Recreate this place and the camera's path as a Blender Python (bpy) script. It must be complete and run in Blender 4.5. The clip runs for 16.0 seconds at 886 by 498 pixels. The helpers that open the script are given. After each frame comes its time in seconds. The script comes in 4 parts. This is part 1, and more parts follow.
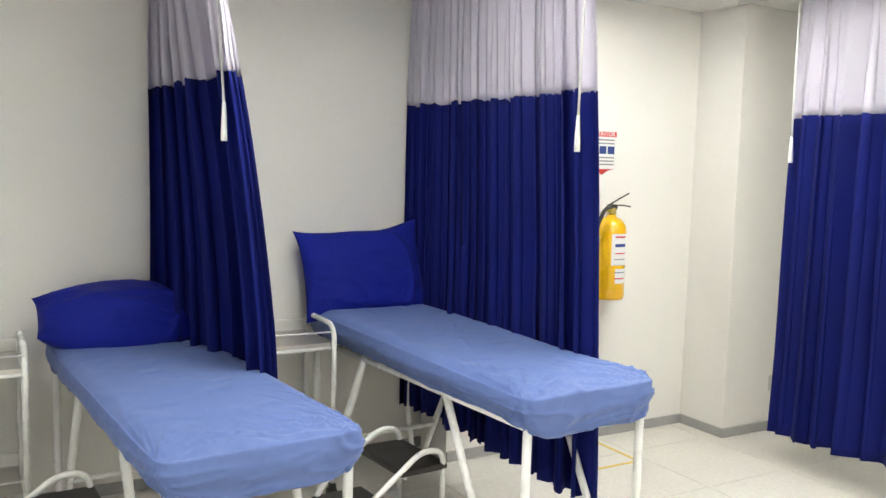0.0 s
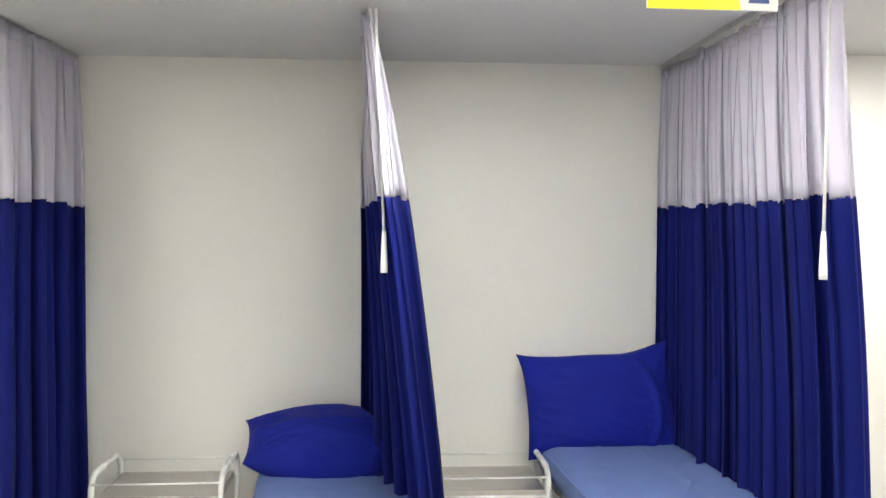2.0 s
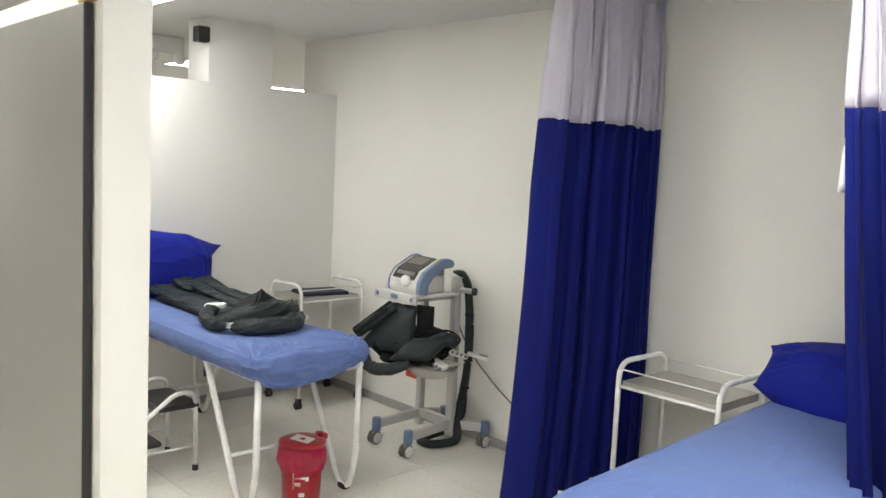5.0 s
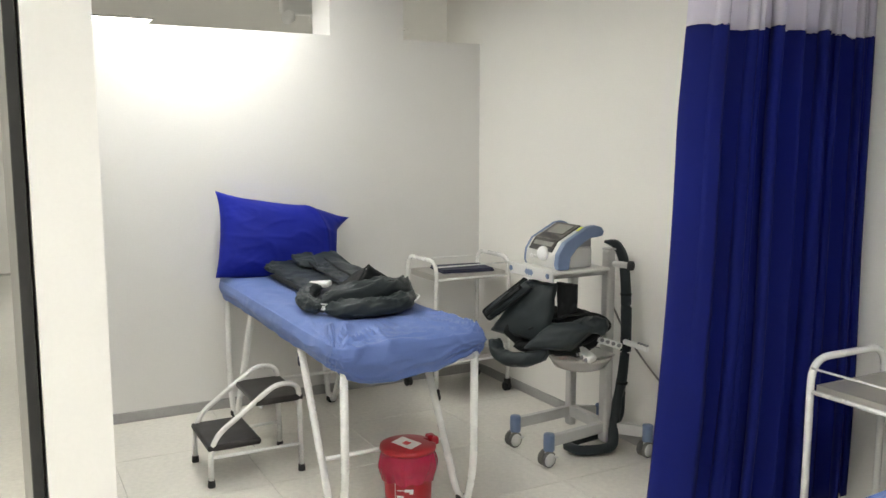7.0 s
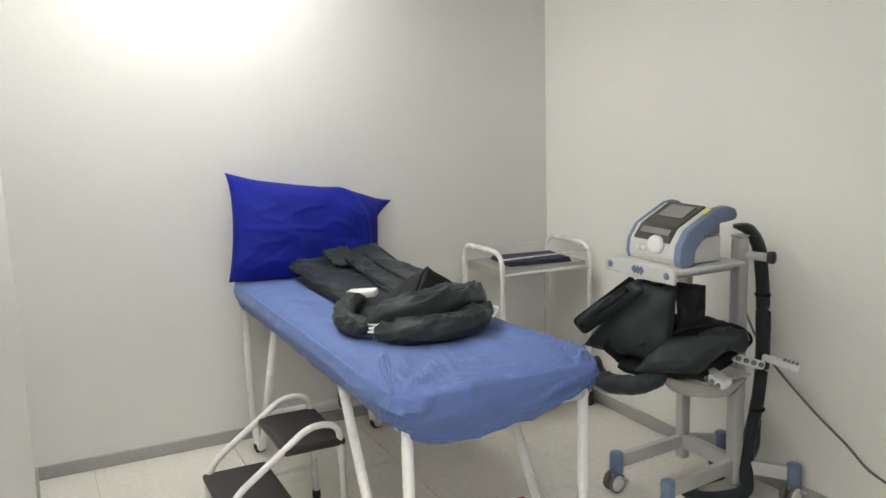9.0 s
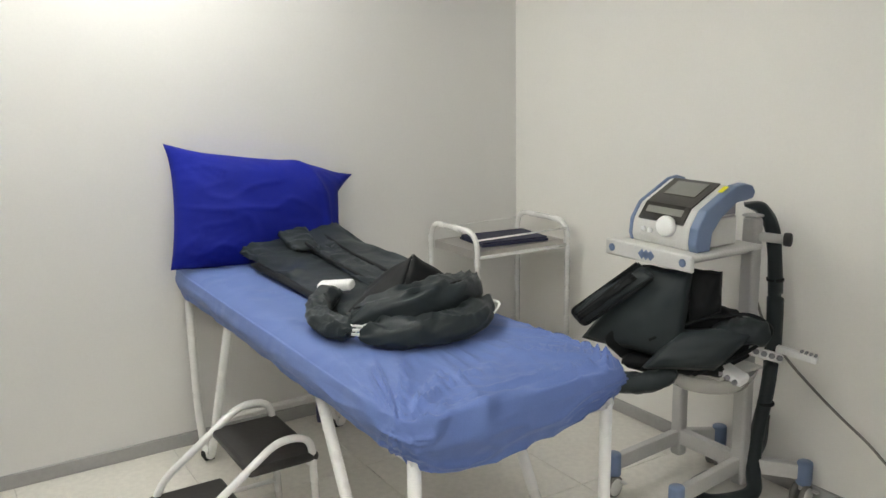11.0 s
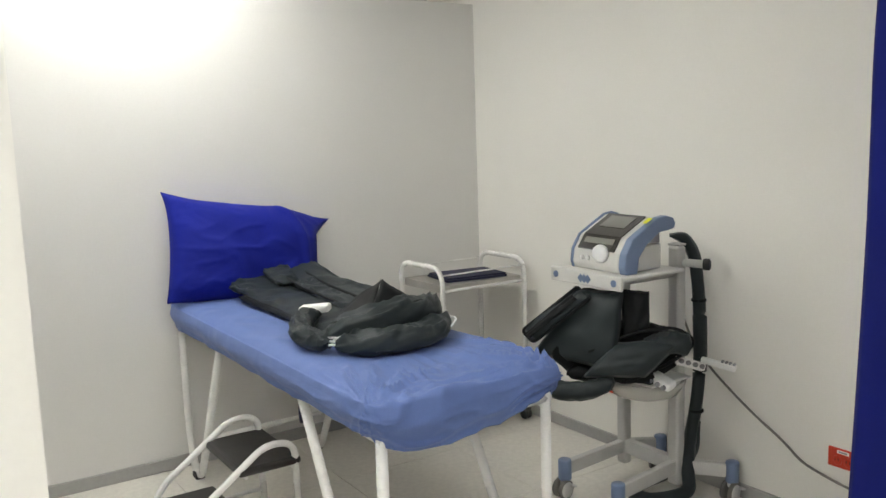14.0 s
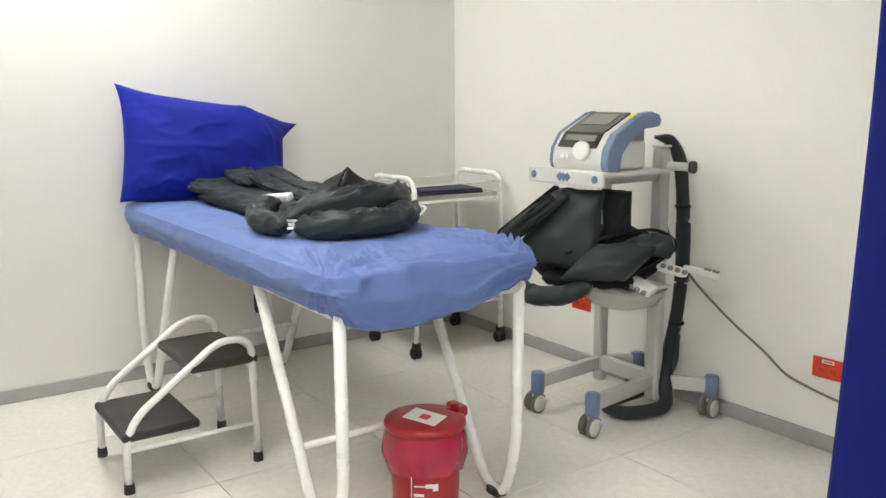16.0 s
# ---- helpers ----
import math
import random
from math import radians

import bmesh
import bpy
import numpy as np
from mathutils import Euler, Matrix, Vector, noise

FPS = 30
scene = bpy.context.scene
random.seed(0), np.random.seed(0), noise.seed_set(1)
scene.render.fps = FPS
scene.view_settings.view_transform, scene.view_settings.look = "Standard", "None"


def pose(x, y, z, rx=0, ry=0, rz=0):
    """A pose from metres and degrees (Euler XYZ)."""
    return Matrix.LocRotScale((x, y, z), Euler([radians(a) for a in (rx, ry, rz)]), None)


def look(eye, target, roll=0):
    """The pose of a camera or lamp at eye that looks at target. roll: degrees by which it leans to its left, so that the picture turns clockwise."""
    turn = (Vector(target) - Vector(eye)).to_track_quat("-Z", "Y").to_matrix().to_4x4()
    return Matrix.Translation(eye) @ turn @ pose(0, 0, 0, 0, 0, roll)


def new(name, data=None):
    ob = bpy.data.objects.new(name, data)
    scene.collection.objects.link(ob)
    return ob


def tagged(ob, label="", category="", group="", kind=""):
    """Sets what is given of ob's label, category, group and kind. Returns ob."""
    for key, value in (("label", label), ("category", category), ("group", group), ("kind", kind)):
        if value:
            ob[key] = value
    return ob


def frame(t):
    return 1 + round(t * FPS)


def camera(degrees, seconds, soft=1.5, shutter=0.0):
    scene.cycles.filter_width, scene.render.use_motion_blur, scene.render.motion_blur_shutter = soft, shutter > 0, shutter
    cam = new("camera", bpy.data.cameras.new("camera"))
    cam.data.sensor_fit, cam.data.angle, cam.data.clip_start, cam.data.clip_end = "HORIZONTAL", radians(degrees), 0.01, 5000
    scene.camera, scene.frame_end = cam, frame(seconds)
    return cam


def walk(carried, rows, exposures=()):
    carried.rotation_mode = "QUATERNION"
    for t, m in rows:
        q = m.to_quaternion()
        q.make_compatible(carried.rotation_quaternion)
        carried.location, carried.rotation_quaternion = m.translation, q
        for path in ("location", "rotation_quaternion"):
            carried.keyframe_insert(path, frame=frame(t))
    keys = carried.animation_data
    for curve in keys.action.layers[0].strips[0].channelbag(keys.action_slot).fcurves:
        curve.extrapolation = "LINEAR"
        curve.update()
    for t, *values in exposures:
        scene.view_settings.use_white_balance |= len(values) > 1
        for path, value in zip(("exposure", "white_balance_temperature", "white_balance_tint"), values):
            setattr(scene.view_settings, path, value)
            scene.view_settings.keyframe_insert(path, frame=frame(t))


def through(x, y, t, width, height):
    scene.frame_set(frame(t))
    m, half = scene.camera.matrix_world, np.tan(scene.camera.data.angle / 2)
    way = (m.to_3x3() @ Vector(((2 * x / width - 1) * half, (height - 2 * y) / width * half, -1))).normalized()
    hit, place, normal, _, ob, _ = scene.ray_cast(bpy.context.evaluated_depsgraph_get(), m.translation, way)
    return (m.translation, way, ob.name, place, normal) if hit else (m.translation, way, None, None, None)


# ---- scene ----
cam = camera(55.5, 16.0)
PATH = [
    (0, (3.319, -4.151, 1.59), (4.303, -2.42, 1.4), 1.5),
    (0.5, (3.523, -4.1, 1.609), (4.308, -2.267, 1.456), 0.4),
    (1, (3.705, -4.024, 1.637), (4.286, -2.115, 1.508), -0.5),
    (1.5, (3.953, -3.957, 1.726), (4.228, -1.979, 1.625), 0.4),
    (2, (4.139, -3.869, 1.8), (4.283, -1.875, 1.764), 0.2),
    (2.2, (4.215, -3.816, 1.82), (4.311, -1.818, 1.818), 0.2),
    (2.5, (4.316, -3.751, 1.871), (4.332, -1.752, 1.933), 0.4),
    (2.8, (4.409, -3.707, 1.902), (4.213, -1.72, 2.013), 0.6),
    (3, (4.474, -3.681, 1.898), (4.048, -1.73, 2.013), 1.7),
    (3.5, (4.630, -3.688, 1.908), (3.688, -1.924, 1.950), 3.6),
    (4, (4.828, -3.738, 1.857), (3.663, -2.114, 1.815), 3.0),
    (4.2, (4.912, -3.764, 1.842), (3.693, -2.180, 1.759), 2.5),
    (4.5, (5.010, -3.740, 1.816), (3.708, -2.229, 1.668), 2.1),
    (5, (5.212, -3.660, 1.698), (3.748, -2.313, 1.499), 2.7),
    (5.2, (5.261, -3.611, 1.680), (3.752, -2.316, 1.457), 2.5),
    (7.5, (4.565, -2.669, 1.537), (2.780, -1.806, 1.268), -1.0),
    (8, (4.301, -2.590, 1.529), (2.500, -1.770, 1.237), -1.9),
    (10.5, (3.454, -2.554, 1.523), (1.775, -1.543, 1.126), -1.2),
    (11, (3.399, -2.562, 1.519), (1.737, -1.527, 1.109), -1.2),
    (11.5, (3.381, -2.600, 1.491), (1.749, -1.518, 1.085), -0.7),
    (12, (3.433, -2.593, 1.467), (1.804, -1.504, 1.069), -1.2),
    (12.5, (3.538, -2.651, 1.484), (1.908, -1.550, 1.123), -1.6),
    (13, (3.662, -2.713, 1.489), (2.030, -1.598, 1.178), -1.5),
    (13.5, (3.753, -2.752, 1.504), (2.108, -1.654, 1.207), -1.7),
    (14, (3.790, -2.746, 1.478), (2.136, -1.654, 1.210), -1.9),
    (14.5, (3.795, -2.761, 1.446), (2.161, -1.638, 1.190), -2.0),
    (15, (3.773, -2.728, 1.364), (2.156, -1.580, 1.104), -1.3),
    (15.5, (3.708, -2.680, 1.271), (2.101, -1.529, 0.963), -0.6),
    (16, (3.681, -2.644, 1.198), (2.064, -1.519, 0.850), -0.4),
]
walk(cam, [(t, look(eye, target, roll)) for t, eye, target, roll in PATH],
     exposures=[(0, 0.25), (0.5, 0.25), (1, 0.27), (2, 0.5), (2.5, 0.36), (3, 0.0), (3.5, 0.0), (4, 0.08), (4.5, 0.2), (5, 0.3), (7.5, 0.26), (8.2, 0.22), (10.5, 0.14), (11, 0.17), (11.5, 0.23), (12.5, 0.24), (14, 0.15), (15, 0.13), (15.5, 0.34), (16, 0.66)])

# ---- world and exposure ----
world = bpy.data.worlds.new("world")
world.use_nodes = True
scene.world = world
world.node_tree.nodes["Background"].inputs[0].default_value = (0.9, 0.93, 1.0, 1)
world.node_tree.nodes["Background"].inputs[1].default_value = 0.02
ZC = 2.59      # ceiling height
ZP = 2.17      # height of the low partitions
ZS = 1.92      # seam between net and blue cloth of the curtains
LAMP = 21.5     # glow of the ceiling panels

# ---- materials ----
def mk(name, col, rough=0.5, metal=0.0, var=0.06, scale=6.0, bump=0.0, bscale=120.0, sheen=0.0, fine=0.0, emit=0.0, trans=0.0, alpha=1.0, coat=0.0):
    m = bpy.data.materials.new(name)
    m.use_nodes = True
    nt = m.node_tree
    b = nt.nodes["Principled BSDF"]
    b.inputs["Roughness"].default_value = rough
    b.inputs["Metallic"].default_value = metal
    b.inputs["Sheen Weight"].default_value = sheen
    b.inputs["Coat Weight"].default_value = coat
    b.inputs["Transmission Weight"].default_value = trans
    b.inputs["Alpha"].default_value = alpha
    b.inputs["Base Color"].default_value = (*col, 1)
    co = nt.nodes.new("ShaderNodeTexCoord")
    if var > 0:
        n = nt.nodes.new("ShaderNodeTexNoise")
        n.inputs["Scale"].default_value = scale
        n.inputs["Detail"].default_value = 6
        nt.links.new(co.outputs["Object"], n.inputs["Vector"])
        ramp = nt.nodes.new("ShaderNodeMapRange")
        ramp.inputs["From Min"].default_value, ramp.inputs["From Max"].default_value = 0.3, 0.7
        ramp.inputs["To Min"].default_value, ramp.inputs["To Max"].default_value = 1 - var, 1 + var
        nt.links.new(n.outputs["Fac"], ramp.inputs["Value"])
        fac = ramp.outputs["Result"]
        if fine > 0:
            n2 = nt.nodes.new("ShaderNodeTexNoise")
            n2.inputs["Scale"].default_value = bscale
            n2.inputs["Detail"].default_value = 3
            nt.links.new(co.outputs["Object"], n2.inputs["Vector"])
            r2 = nt.nodes.new("ShaderNodeMapRange")
            r2.inputs["From Min"].default_value, r2.inputs["From Max"].default_value = 0.35, 0.65
            r2.inputs["To Min"].default_value, r2.inputs["To Max"].default_value = 1 - fine, 1 + fine
            nt.links.new(n2.outputs["Fac"], r2.inputs["Value"])
            mul = nt.nodes.new("ShaderNodeMath")
            mul.operation = "MULTIPLY"
            nt.links.new(fac, mul.inputs[0])
            nt.links.new(r2.outputs["Result"], mul.inputs[1])
            fac = mul.outputs[0]
        mix = nt.nodes.new("ShaderNodeVectorMath")
        mix.operation = "SCALE"
        mix.inputs[0].default_value = col
        nt.links.new(fac, mix.inputs["Scale"])
        nt.links.new(mix.outputs["Vector"], b.inputs["Base Color"])
        rr = nt.nodes.new("ShaderNodeMapRange")
        rr.inputs["From Min"].default_value, rr.inputs["From Max"].default_value = 0.3, 0.7
        rr.inputs["To Min"].default_value, rr.inputs["To Max"].default_value = max(0.02, rough - 0.06), min(1, rough + 0.06)
        nt.links.new(n.outputs["Fac"], rr.inputs["Value"])
        nt.links.new(rr.outputs["Result"], b.inputs["Roughness"])
    if bump > 0:
        nb = nt.nodes.new("ShaderNodeTexNoise")
        nb.inputs["Scale"].default_value = bscale
        nb.inputs["Detail"].default_value = 4
        nt.links.new(co.outputs["Object"], nb.inputs["Vector"])
        bp = nt.nodes.new("ShaderNodeBump")
        bp.inputs["Strength"].default_value = bump
        bp.inputs["Distance"].default_value = 0.004
        nt.links.new(nb.outputs["Fac"], bp.inputs["Height"])
        nt.links.new(bp.outputs["Normal"], b.inputs["Normal"])
    if emit > 0:
        b.inputs["Emission Color"].default_value = (*col, 1)
        b.inputs["Emission Strength"].default_value = emit
    return m


def cloth(name, col, var=0.08, through=0.0, rough=0.85, sheen=0.25, creased=0.0, cscale=5.0):
    """Woven cloth: fine thread relief, and light that shines through it."""
    m = mk(name, col, rough, 0, var, 3.0, 0.12, 420.0, sheen, 0.05)
    m.node_tree.nodes["Principled BSDF"].inputs["Specular IOR Level"].default_value = 0.2
    if creased > 0:
        nt = m.node_tree
        old = [n for n in nt.nodes if n.type == "BUMP"][0]
        co = [n for n in nt.nodes if n.type == "TEX_COORD"][0]
        n = nt.nodes.new("ShaderNodeTexNoise")
        n.noise_type = "RIDGED_MULTIFRACTAL"
        n.inputs["Scale"].default_value = cscale
        n.inputs["Detail"].default_value = 4
        n.inputs["Roughness"].default_value = 0.5
        n.inputs["Distortion"].default_value = 0.7
        nt.links.new(co.outputs["Object"], n.inputs["Vector"])
        bp = nt.nodes.new("ShaderNodeBump")
        bp.inputs["Strength"].default_value = creased
        bp.inputs["Distance"].default_value = 0.03
        nt.links.new(n.outputs["Fac"], bp.inputs["Height"])
        nt.links.new(bp.outputs["Normal"], old.inputs["Normal"])
    if through > 0:
        nt = m.node_tree
        out, b = nt.nodes["Material Output"], nt.nodes["Principled BSDF"]
        tr = nt.nodes.new("ShaderNodeBsdfTranslucent")
        tr.inputs["Color"].default_value = (*col, 1)
        mix = nt.nodes.new("ShaderNodeMixShader")
        mix.inputs[0].default_value = through
        nt.links.new(b.outputs[0], mix.inputs[1])
        nt.links.new(tr.outputs[0], mix.inputs[2])
        nt.links.new(mix.outputs[0], out.inputs["Surface"])
    return m


WALL = mk("wall_paint", (0.79, 0.775, 0.735), 0.42, 0, 0.02, 1.5, 0.05, 90.0, 0, 0.008)
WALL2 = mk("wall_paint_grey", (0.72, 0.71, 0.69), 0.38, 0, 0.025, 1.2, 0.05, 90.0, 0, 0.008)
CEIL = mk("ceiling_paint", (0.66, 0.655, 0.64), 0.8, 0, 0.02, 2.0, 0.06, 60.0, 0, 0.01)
BASE = mk("grey_vinyl_skirting", (0.36, 0.355, 0.345), 0.5, 0, 0.08, 5.0, 0.05, 60.0, 0, 0.03)
TILE = mk("floor_tile", (0.69, 0.665, 0.61), 0.42, 0, 0.05, 2.2, 0.05, 40.0, 0, 0.045)
JOINT = mk("tile_joint", (0.52, 0.50, 0.46), 0.8, 0, 0.1, 9.0)
BLUE = cloth("royal_blue_cloth", (0.004, 0.0085, 0.118), 0.12, 0.05, 0.85, 0.01)
PILLOW = cloth("royal_blue_pillowcase", (0.006, 0.013, 0.24), 0.08, 0.0, 0.75, 0.02, 0.12, 3.0)
NET = cloth("white_net_cloth", (0.74, 0.71, 0.80), 0.05, 0.35, 0.9, 0.1)
SHEET = cloth("light_blue_sheet", (0.125, 0.185, 0.42), 0.06, 0.0, 0.55, 0.05, 0.4, 6.0)
WHITE = mk("white_enamel", (0.80, 0.795, 0.775), 0.28, 0, 0.03, 9.0, 0.03, 60.0, 0, 0.015, coat=0.2)
PLASTIC = mk("white_plastic", (0.80, 0.80, 0.79), 0.4, 0, 0.03, 9.0)
STEEL = mk("brushed_steel_tray", (0.52, 0.50, 0.47), 0.38, 0.75, 0.08, 12.0, 0.05, 160.0)
ALU = mk("aluminium_rail", (0.62, 0.61, 0.60), 0.4, 0.6, 0.06, 14.0)
TYRE = mk("grey_tyre", (0.14, 0.135, 0.125), 0.55, 0, 0.1, 20.0, 0.05, 90.0)
RUBBER = mk("black_rubber", (0.018, 0.018, 0.018), 0.6, 0, 0.15, 20.0, 0.1, 90.0)
VINYL = mk("black_vinyl", (0.022, 0.020, 0.019), 0.42, 0, 0.2, 7.0, 0.12, 60.0, 0, 0.1)
GREYP = mk("grey_cart_paint", (0.50, 0.495, 0.48), 0.4, 0, 0.05, 8.0, 0.03, 100.0, 0, 0.02)
LGREY = mk("light_grey_plastic", (0.60, 0.595, 0.57), 0.42, 0, 0.05, 8.0, 0.04, 140.0, 0, 0.02)
DBLUE = mk("dusty_blue_plastic", (0.15, 0.205, 0.33), 0.45, 0, 0.06, 8.0, 0.04, 140.0, 0, 0.02)
SMOKE = mk("smoked_screen", (0.03, 0.028, 0.025), 0.12, 0, 0.2, 5.0, coat=0.4)
DISPLAY = mk("grey_display", (0.20, 0.20, 0.18), 0.2, 0, 0.1, 5.0)
DARK = cloth("charcoal_nylon", (0.024, 0.031, 0.034), 0.12, 0.0, 0.45, 0.03, 0.3, 6.0)
DARK2 = cloth("black_nylon_trim", (0.007, 0.008, 0.009), 0.14, 0.0, 0.65, 0.02)
NAVY = mk("navy_cover", (0.012, 0.014, 0.045), 0.6, 0, 0.15, 9.0, 0.1, 200.0)
RED = mk("red_plastic", (0.34, 0.012, 0.022), 0.32, 0, 0.08, 6.0, 0.04, 60.0)
BAG = mk("thin_red_bag", (0.42, 0.015, 0.06), 0.22, 0, 0.15, 14.0, 0.25, 40.0, alpha=0.88)
LABEL = mk("label_paper", (0.76, 0.75, 0.73), 0.55, 0, 0.03, 12.0)
INKRED = mk("red_ink", (0.58, 0.03, 0.03), 0.5, 0, 0.05, 20.0)
INKBLUE = mk("blue_ink", (0.02, 0.05, 0.22), 0.5, 0, 0.05, 20.0)
INKGREY = mk("grey_ink", (0.25, 0.25, 0.27), 0.5, 0, 0.05, 20.0)
SOCKET = mk("orange_red_plastic", (0.62, 0.045, 0.018), 0.38, 0, 0.04, 12.0)
YELLOW = mk("yellow_paint", (0.80, 0.46, 0.008), 0.28, 0, 0.04, 7.0, 0.02, 60.0, coat=0.4)
YMARK = mk("yellow_floor_tape", (0.72, 0.52, 0.10), 0.6, 0, 0.15, 16.0)
YSIGN = mk("yellow_stripe", (0.80, 0.78, 0.02), 0.5, 0, 0.03, 10.0)
BRASS = mk("brass", (0.45, 0.34, 0.10), 0.35, 0.9, 0.1, 14.0)
LEAF = mk("grey_door_laminate", (0.25, 0.242, 0.225), 0.35, 0, 0.05, 1.5, 0.05, 70.0, 0, 0.02)
CREAM = mk("cream_pipe_paint", (0.70, 0.67, 0.56), 0.35, 0, 0.05, 6.0, 0.04, 60.0)
CABLE = mk("grey_cable", (0.20, 0.19, 0.175), 0.5, 0, 0.08, 20.0)
CLEAR = mk("clear_plastic", (0.75, 0.74, 0.70), 0.15, 0, 0.05, 8.0, alpha=0.45)
GLOW = mk("lamp_diffuser", (0.985, 0.982, 0.922), 0.5, 0, 0, emit=LAMP)


# ---- building helpers ----
def part(name, bm, material, parent=None, label="", smooth=False):
    me = bpy.data.meshes.new(name)
    bm.normal_update()
    bm.to_mesh(me)
    bm.free()
    me.materials.append(material)
    if smooth:
        for p in me.polygons:
            p.use_smooth = True
    ob = new(name, me)
    if parent is not None:
        ob.parent = parent
    if label:
        ob["label"] = label
    return ob


def thing(name, label, category, m=None, group=""):
    ob = new(name)
    if m is not None:
        ob.matrix_basis = m
    return tagged(ob, label, category, group)


def setting(name, bm, material, label, category, smooth=False):
    return tagged(part(name, bm, material, None, "", smooth), label, category, "", "structure")


def box(x0, x1, y0, y1, z0, z1, bev=0.0, seg=2, bm=None):
    bm = bm or bmesh.new()
    m = Matrix.LocRotScale(((x0 + x1) / 2, (y0 + y1) / 2, (z0 + z1) / 2), None, (abs(x1 - x0), abs(y1 - y0), abs(z1 - z0)))
    made = bmesh.ops.create_cube(bm, size=1, matrix=m)
    if bev > 0:
        edges = {e for v in made["verts"] for e in v.link_edges}
        bmesh.ops.bevel(bm, geom=list(edges), offset=bev, segments=seg, affect="EDGES", profile=0.5)
    return bm


def rounded(pts, r, n=5):
    """A path through pts with its corners rounded."""
    pts = [Vector(p) for p in pts]
    out = [pts[0]]
    for a, b, c in zip(pts, pts[1:], pts[2:]):
        u, w = a - b, c - b
        d = min(r, u.length * 0.48, w.length * 0.48)
        p, q = b + u.normalized() * d, b + w.normalized() * d
        for i in range(n + 1):
            t = i / n
            out.append((1 - t) ** 2 * p + 2 * t * (1 - t) * b + t * t * q)
    out.append(pts[-1])
    return out


def tube(pts, r, n=10, bm=None, flat=1.0, cap=True):
    """A round bar along pts; r is one radius or a function of the way along."""
    bm = bm or bmesh.new()
    pts = [Vector(p) for p in pts]
    rings, side = [], None
    for i, p in enumerate(pts):
        d = (pts[min(i + 1, len(pts) - 1)] - pts[max(i - 1, 0)]).normalized()
        if side is None:
            side = d.cross(Vector((0, 0, 1)) if abs(d.z) < 0.9 else Vector((0, 1, 0))).normalized()
        side = (side - d * side.dot(d)).normalized()
        up = d.cross(side)
        rr = r(i / (len(pts) - 1)) if callable(r) else r
        rings.append([bm.verts.new(p + rr * (math.cos(a) * side + flat * math.sin(a) * up)) for a in (2 * math.pi * k / n for k in range(n))])
    for a, b in zip(rings, rings[1:]):
        for k in range(n):
            bm.faces.new((a[k], a[(k + 1) % n], b[(k + 1) % n], b[k]))
    if cap:
        bm.faces.new(rings[0][::-1])
        bm.faces.new(rings[-1])
    return bm


def turned(profile, n=24, c=(0, 0, 0), bm=None):
    """A body of revolution about z from (radius, height) pairs."""
    bm = bm or bmesh.new()
    rings = [[bm.verts.new((c[0] + r * math.cos(2 * math.pi * k / n), c[1] + r * math.sin(2 * math.pi * k / n), c[2] + z)) for k in range(n)] for r, z in profile]
    for a, b in zip(rings, rings[1:]):
        for k in range(n):
            bm.faces.new((a[k], a[(k + 1) % n], b[(k + 1) % n], b[k]))
    bm.faces.new(rings[0][::-1])
    bm.faces.new(rings[-1])
    return bm


def moved(bm, m):
    bmesh.ops.transform(bm, matrix=m, verts=bm.verts)
    return bm


def nz(x, y, z=0.0):
    return noise.noise(Vector((x, y, z)))


def extruded(outline, axis, a, b, bev=0.0):
    """A flat outline of (u, v) pairs pushed from a to b along an axis."""
    bm = bmesh.new()
    def at(u, v, w):
        return {"x": (w, u, v), "y": (u, w, v), "z": (u, v, w)}[axis]
    lo = [bm.verts.new(at(u, v, a)) for u, v in outline]
    hi = [bm.verts.new(at(u, v, b)) for u, v in outline]
    n = len(outline)
    bm.faces.new(lo)
    bm.faces.new(hi[::-1])
    for k in range(n):
        bm.faces.new((lo[k], hi[k], hi[(k + 1) % n], lo[(k + 1) % n]))
    bmesh.ops.recalc_face_normals(bm, faces=bm.faces)
    if bev > 0:
        bmesh.ops.bevel(bm, geom=list(bm.edges), offset=bev, segments=2, affect="EDGES", profile=0.5)
    return bm


def lettering(name, text, size, m, material, parent):
    cu = bpy.data.curves.new(name, "FONT")
    cu.body, cu.size, cu.align_x, cu.align_y, cu.extrude = text, size, "CENTER", "CENTER", 0.0006
    cu.offset = 0
    tmp = bpy.data.objects.new(name, cu)
    scene.collection.objects.link(tmp)
    me = bpy.data.meshes.new_from_object(tmp.evaluated_get(bpy.context.evaluated_depsgraph_get()))
    bpy.data.objects.remove(tmp)
    me.transform(m)
    me.materials.clear()
    me.materials.append(material)
    ob = new(name, me)
    ob.parent = parent
    return ob


# ---- the shell ----
setting("floor", box(-6.2, 8.8, -5.4, 3.2, -0.12, -0.004), JOINT, "cream speckled floor tiles with fine joints", "floor")
FLOOR = bpy.data.objects["floor"]
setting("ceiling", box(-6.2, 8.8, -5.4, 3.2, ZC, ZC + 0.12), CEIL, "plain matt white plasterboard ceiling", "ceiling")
setting("wall_back", box(-0.45, 8.8, 0, 0.14, 0, ZC), WALL, "smooth white painted wall behind the beds", "wall")
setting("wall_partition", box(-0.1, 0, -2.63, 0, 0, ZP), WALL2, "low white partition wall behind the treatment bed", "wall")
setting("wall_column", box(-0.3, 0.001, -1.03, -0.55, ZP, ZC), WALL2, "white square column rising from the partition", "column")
setting("wall_stub", box(-0.1, 2.822, -2.77, -2.63, 0, ZP), WALL, "low white partition wall ending at the bay opening", "wall")
